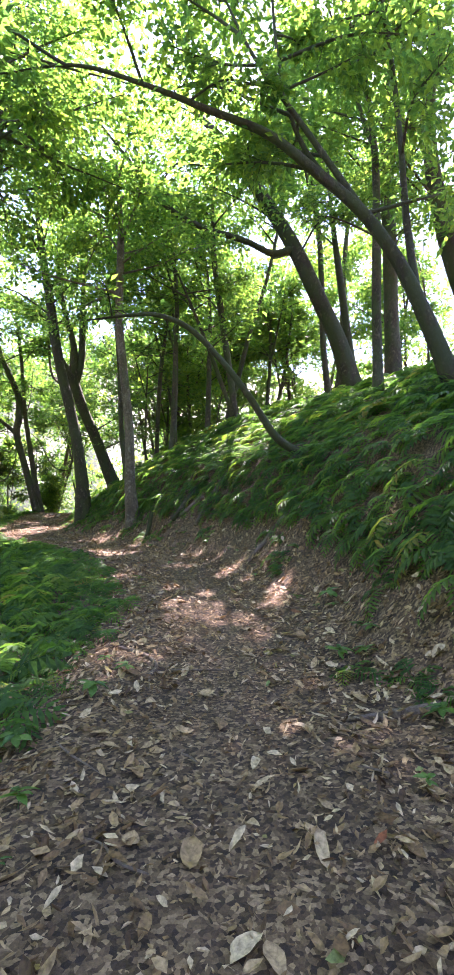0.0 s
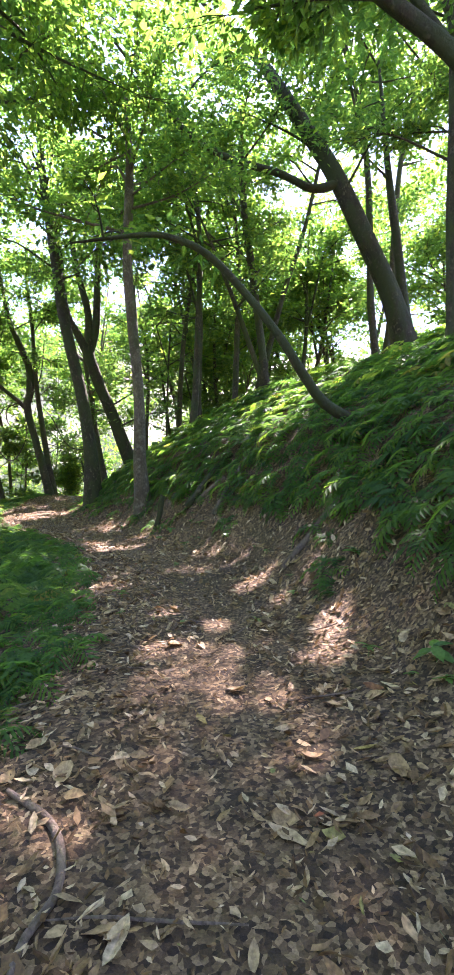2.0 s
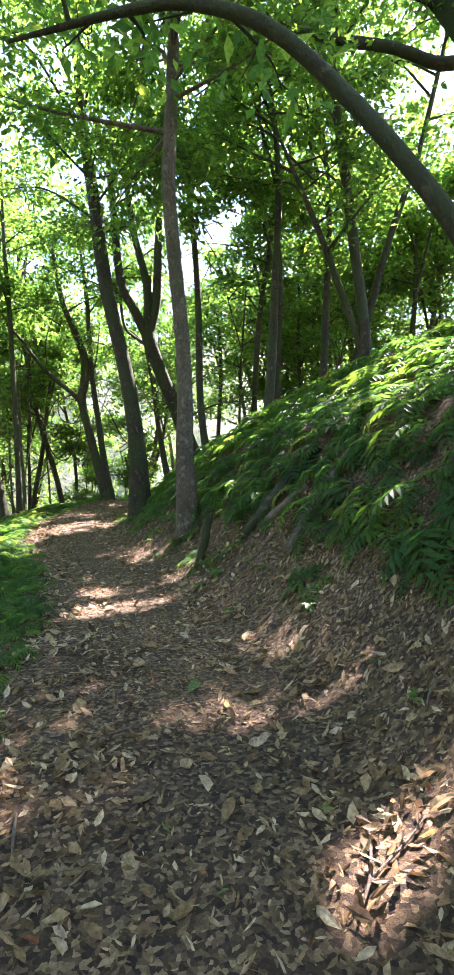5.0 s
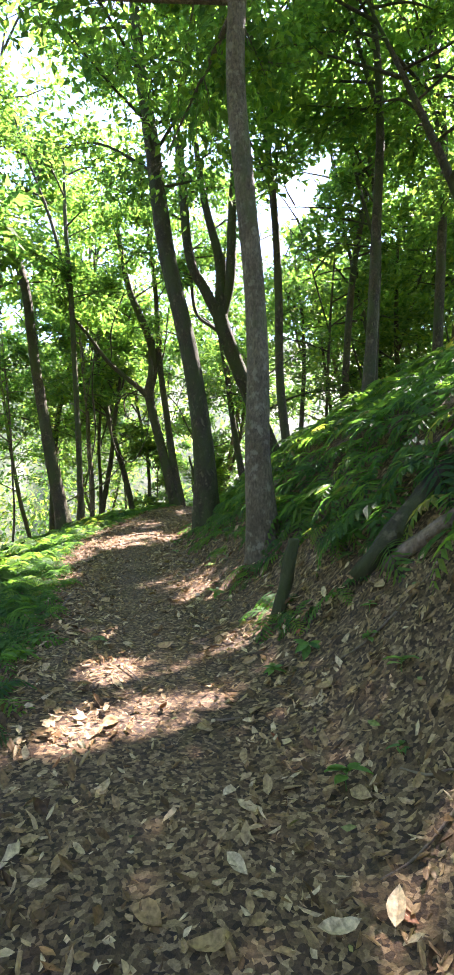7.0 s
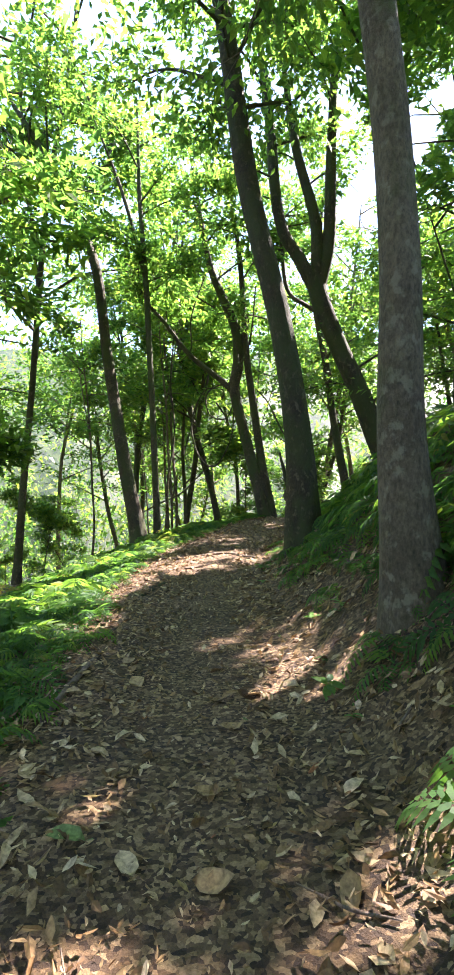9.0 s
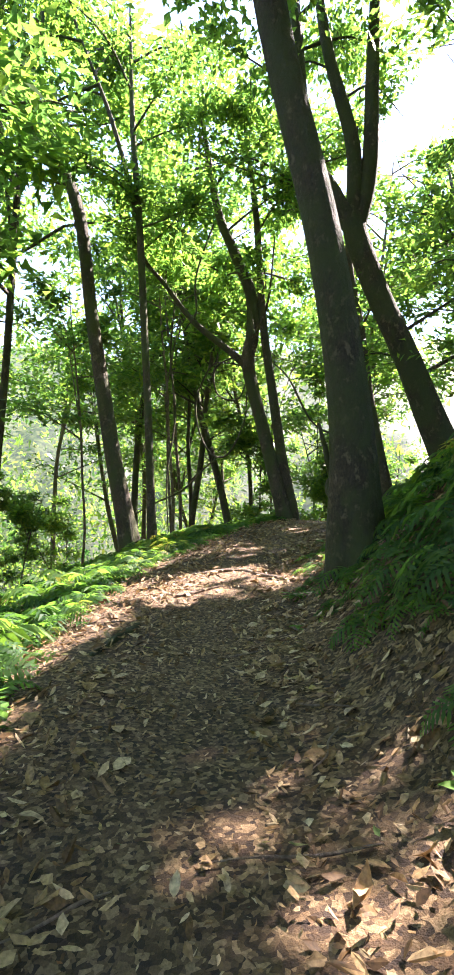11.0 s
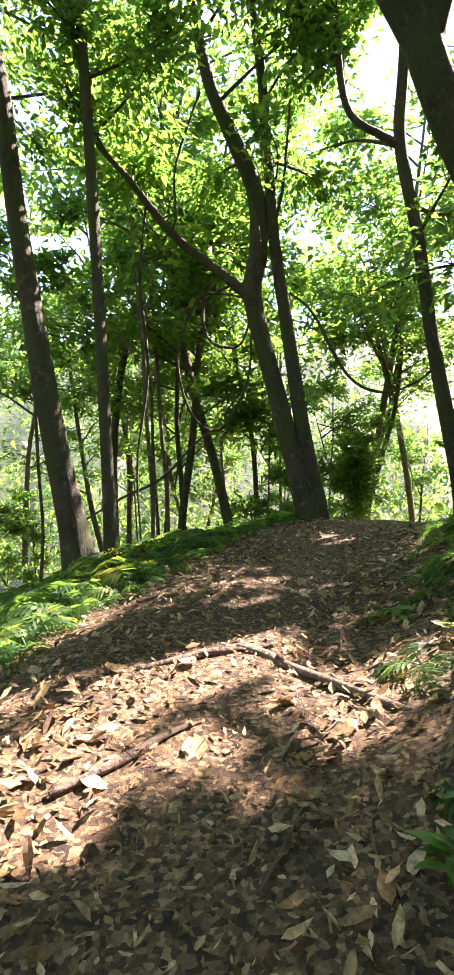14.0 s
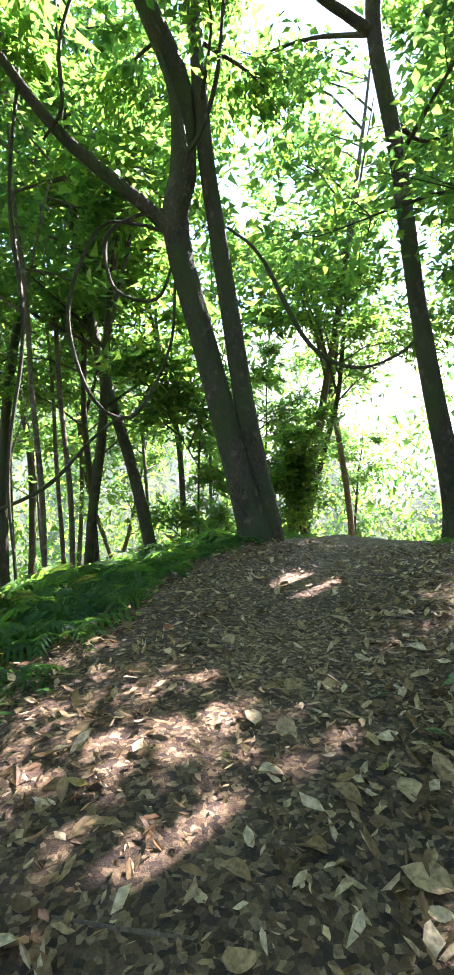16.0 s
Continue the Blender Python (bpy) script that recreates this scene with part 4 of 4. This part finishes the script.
def seedling_mesh(seed, leaves, L):
    """A short stem with broad pointed leaves."""
    rng = np.random.RandomState(seed)
    V, F, T, o = [], [], [], 0
    top = np.array([0, 0, L * 0.9])
    v, f = tube([(0, 0, -0.02), (0.01, 0, L * 0.45), top], [0.004, 0.0035, 0.002], 4, 5)
    f = np.concatenate([f[:, :3], f[:, [0, 2, 3]]])
    V.append(v), F.append(f), T.append(np.full(len(v), 0.3))
    o = len(v)
    for k in range(leaves):
        a = k * 2.4 + rng.uniform(-0.4, 0.4)
        out, sd = np.array([math.cos(a), math.sin(a), rng.uniform(-0.1, 0.4)]), np.array([-math.sin(a), math.cos(a), 0])
        b = top * rng.uniform(0.6, 1.0)
        l = L * rng.uniform(0.7, 1.2)
        u = np.linspace(0, 1, 5)
        mid = b + out * (u * l)[:, None] - np.array([0, 0, 1]) * (0.3 * l * u ** 2)[:, None]
        w = (0.24 * l * np.sin(math.pi * u ** 0.85))[:, None]
        v = np.concatenate([mid, mid + sd * w + (0, 0, 0.01), mid - sd * w + (0, 0, 0.01)])
        f = np.array([q for i in range(4) for q in ((i, i + 1, 6 + i), (i, 6 + i, 5 + i), (i, 10 + i, 11 + i), (i, 11 + i, i + 1))])
        V.append(v), F.append(f + o), T.append(np.full(len(v), rng.uniform(0.1, 0.9)))
        o += len(v)
    return mesh_from("seedling", np.concatenate(V), np.concatenate(F), SEEDLING, np.concatenate(T), True)


SEEDS = [seedling_mesh(300 + i, n, L) for i, (n, L) in enumerate([(4, 0.12), (6, 0.16), (5, 0.1), (7, 0.2)])]
SPOTS = [(0.9, 4.4), (1.15, 4.1), (1.3, 3.0), (0.95, 2.4), (-0.85, 1.9), (-0.95, 2.3), (-1.1, 1.7), (1.0, 5.6), (1.25, 5.2), (0.75, 7.4), (-9.2, 20.1), (-9.1, 20.0), (-6.0, 18.7), (-5.7, 18.4), (-6.0, 18.45)]
for i in range(75):
    k = int(np.searchsorted(LINE[:, 1], rngd.uniform(1.0, 24)))
    off = rngd.uniform(0.75, 1.7) if rngd.uniform() < 0.7 else -rngd.uniform(0.75, 1.3)
    SPOTS.append((LINE[k, 0] + TAN[k, 1] * off, LINE[k, 1] - TAN[k, 0] * off))
for i, (x, y) in enumerate(SPOTS):
    ob = new("seedling", SEEDS[rngd.randint(4)])
    ob.matrix_basis = pose(x, y, at_height(x, y), rngd.uniform(-12, 12), rngd.uniform(-12, 12), rngd.uniform(0, 360)) @ Matrix.Scale(rngd.uniform(0.4, 0.75), 4)
    tagged(ob, "small broad-leaved green seedling among fallen leaves", "seedling", "seedlings beside the trail")


# ---------------------------------------------------------------- leaf litter


def dry_leaf(seed, L, W, curl):
    """A curled, often torn dead leaf lying along x."""
    rng = np.random.RandomState(seed)
    c = rng.uniform(-1, 1, 6) * 0.16 * L
    v = np.array([(-L / 2, 0, 0), (L / 2, 0, 0), (-L * 0.2, W * 0.9, 0), (L * 0.16, W * 0.85, 0), (-L * 0.2, -W * 0.9, 0), (L * 0.16, -W * 0.85, 0)], float)
    v[:, 2] = curl * (np.abs(v[:, 1]) * 0.9 + v[:, 0] ** 2 / L * 0.8) + np.abs(c) * 0.5
    v[:, 1] += c * 0.5
    v[:, 0] += rng.uniform(-1, 1, 6) * 0.1 * L
    f = np.array([(0, 3, 2), (0, 1, 3), (0, 4, 5), (0, 5, 1)])
    return v, f


def large_leaf(seed, L, W, curl):
    """A larger dead leaf with a curled blade, a midrib fold and a stalk, lying along x."""
    rng = np.random.RandomState(seed)
    u = np.linspace(0, 1, 6)
    wd = W * np.sin(math.pi * u ** 0.8) ** 0.75 * rng.uniform(0.85, 1.1, 6)
    x = (u - 0.5) * L
    bend = curl * 0.25 * L * (2 * u - 1) ** 2
    mid = np.c_[x, rng.normal(0, 0.012 * L, 6), bend]
    lf = np.c_[x, wd, bend + np.abs(wd) * (0.35 + curl * 0.4) + rng.normal(0, 0.018 * L, 6)]
    rt = np.c_[x, -wd, bend + np.abs(wd) * (0.35 - curl * 0.2) + rng.normal(0, 0.018 * L, 6)]
    st = np.array([(-L * 0.68, -0.006, bend[0] + 0.01), (-L * 0.68, 0.006, bend[0] + 0.01)])
    v = np.concatenate([mid, lf, rt, st])
    f = []
    for i in range(5):
        f += [(i, i + 1, 7 + i), (i, 7 + i, 6 + i), (i, 12 + i, 13 + i), (i, 13 + i, i + 1)]
    f.append((0, 18, 19))
    v[:, 2] -= v[:, 2].min()
    return v, np.array(f)


def litter_places(n, seed, lo, hi, y0, y1):
    rng = np.random.RandomState(seed)
    k = np.searchsorted(LINE[:, 1], rng.uniform(y0, y1, n)).clip(0, 899)
    off = rng.uniform(lo, hi, n)
    x = LINE[k, 0] + TAN[k, 1] * off + rng.normal(0, 0.1, n)
    y = LINE[k, 1] - TAN[k, 0] * off + rng.normal(0, 0.1, n)
    e = 0.05
    z = height(x, y)
    nx, ny = (height(x + e, y) - z) / e, (height(x, y + e) - z) / e
    return rng, x, y, z, nx, ny, off


def litter():
    sets = [dry_leaf(400 + i, 1.0, w, c) for i, (w, c) in enumerate([(0.15, 0.6), (0.19, -0.6), (0.11, 0.9), (0.17, 1.3), (0.22, 0.5), (0.08, -0.8), (0.18, 1.1), (0.26, 0.4), (0.06, 0.6)])]
    big = [large_leaf(450 + i, 1.0, w, c) for i, (w, c) in enumerate([(0.15, 0.3), (0.2, -0.5), (0.17, 0.8), (0.22, 0.1), (0.13, -0.3), (0.19, 0.6)])]
    V, F, T, o = [], [], [], 0

    def strew(kinds, places, low, span, lift, trodden):
        nonlocal o
        rng, x, y, z, nx, ny, off = places
        for i in range(len(x)):
            v, f = kinds[rng.randint(len(kinds))]
            L = low + span * rng.beta(1.3, 2.6)
            if abs(off[i]) < 0.3:
                L *= trodden
            a, tx, ty = rng.uniform(0, 6.28), rng.normal(0, 0.42), rng.normal(0, 0.42)
            up = np.array([-nx[i] + tx, -ny[i] + ty, 1.0])
            up /= np.linalg.norm(up)
            e1 = np.cross(up, (-math.sin(a), math.cos(a), 0))
            e1 /= np.linalg.norm(e1)
            p = v * L
            q = p[:, :1] * e1 + p[:, 1:2] * np.cross(up, e1) + (p[:, 2:] + 0.004 + rng.uniform(0, lift)) * up
            V.append(q + (x[i], y[i], z[i])), F.append(f + o)
            T.append(np.full(len(v), np.clip(rng.beta(0.85, 1.05), 0, 0.93) if rng.uniform() > 0.014 else rng.uniform(0.93, 1)))
            o += len(v)

    strew(sets, litter_places(35000, 41, -1.45, 2.2, 0.7, 25.0), 0.02, 0.105, 0.045, 0.6)
    strew(big, litter_places(1500, 47, -1.4, 2.0, 0.8, 22.0), 0.07, 0.09, 0.055, 0.7)
    ob = tagged(new("leaf_litter", mesh_from("leaf_litter", np.concatenate(V), np.concatenate(F), DRY, np.concatenate(T))), "dry brown fallen leaves strewn over the trail", kind="stuff")
    ob.parent = GROUND
    # the larger fallen leaves, each its own piece
    rng, x, y, z, nx, ny, off = litter_places(280, 43, -1.1, 1.5, 0.8, 23)
    tones = [0.3, 0.42, 0.55, 0.66, 0.78, 0.9, 0.5, 0.62, 0.955, 0.975, 0.7, 0.84]
    meshes = []
    for i, tn in enumerate(tones):
        v, f = large_leaf(430 + i, 0.125 + 0.013 * (i % 5), 0.026 + 0.007 * (i % 4), (0.3, -0.5, 0.8, 0.1)[i % 4])
        meshes.append(mesh_from("leaf", v, f, DRY, np.full(len(v), tn), smooth=True))
    for i in range(len(x)):
        lf = new("leaf", meshes[rng.randint(12) if rng.uniform() > 0.35 else rng.randint(8)])
        nrm = Vector((-nx[i] + rng.normal(0, 0.2), -ny[i] + rng.normal(0, 0.2), 1)).normalized()
        lf.matrix_basis = Matrix.Translation((x[i], y[i], z[i] + 0.012)) @ nrm.to_track_quat("Z", "Y").to_matrix().to_4x4() @ pose(0, 0, 0, 0, 0, rng.uniform(0, 360)) @ Matrix.Scale(rng.uniform(0.65, 1.15), 4)
        lf.parent = GROUND


litter()
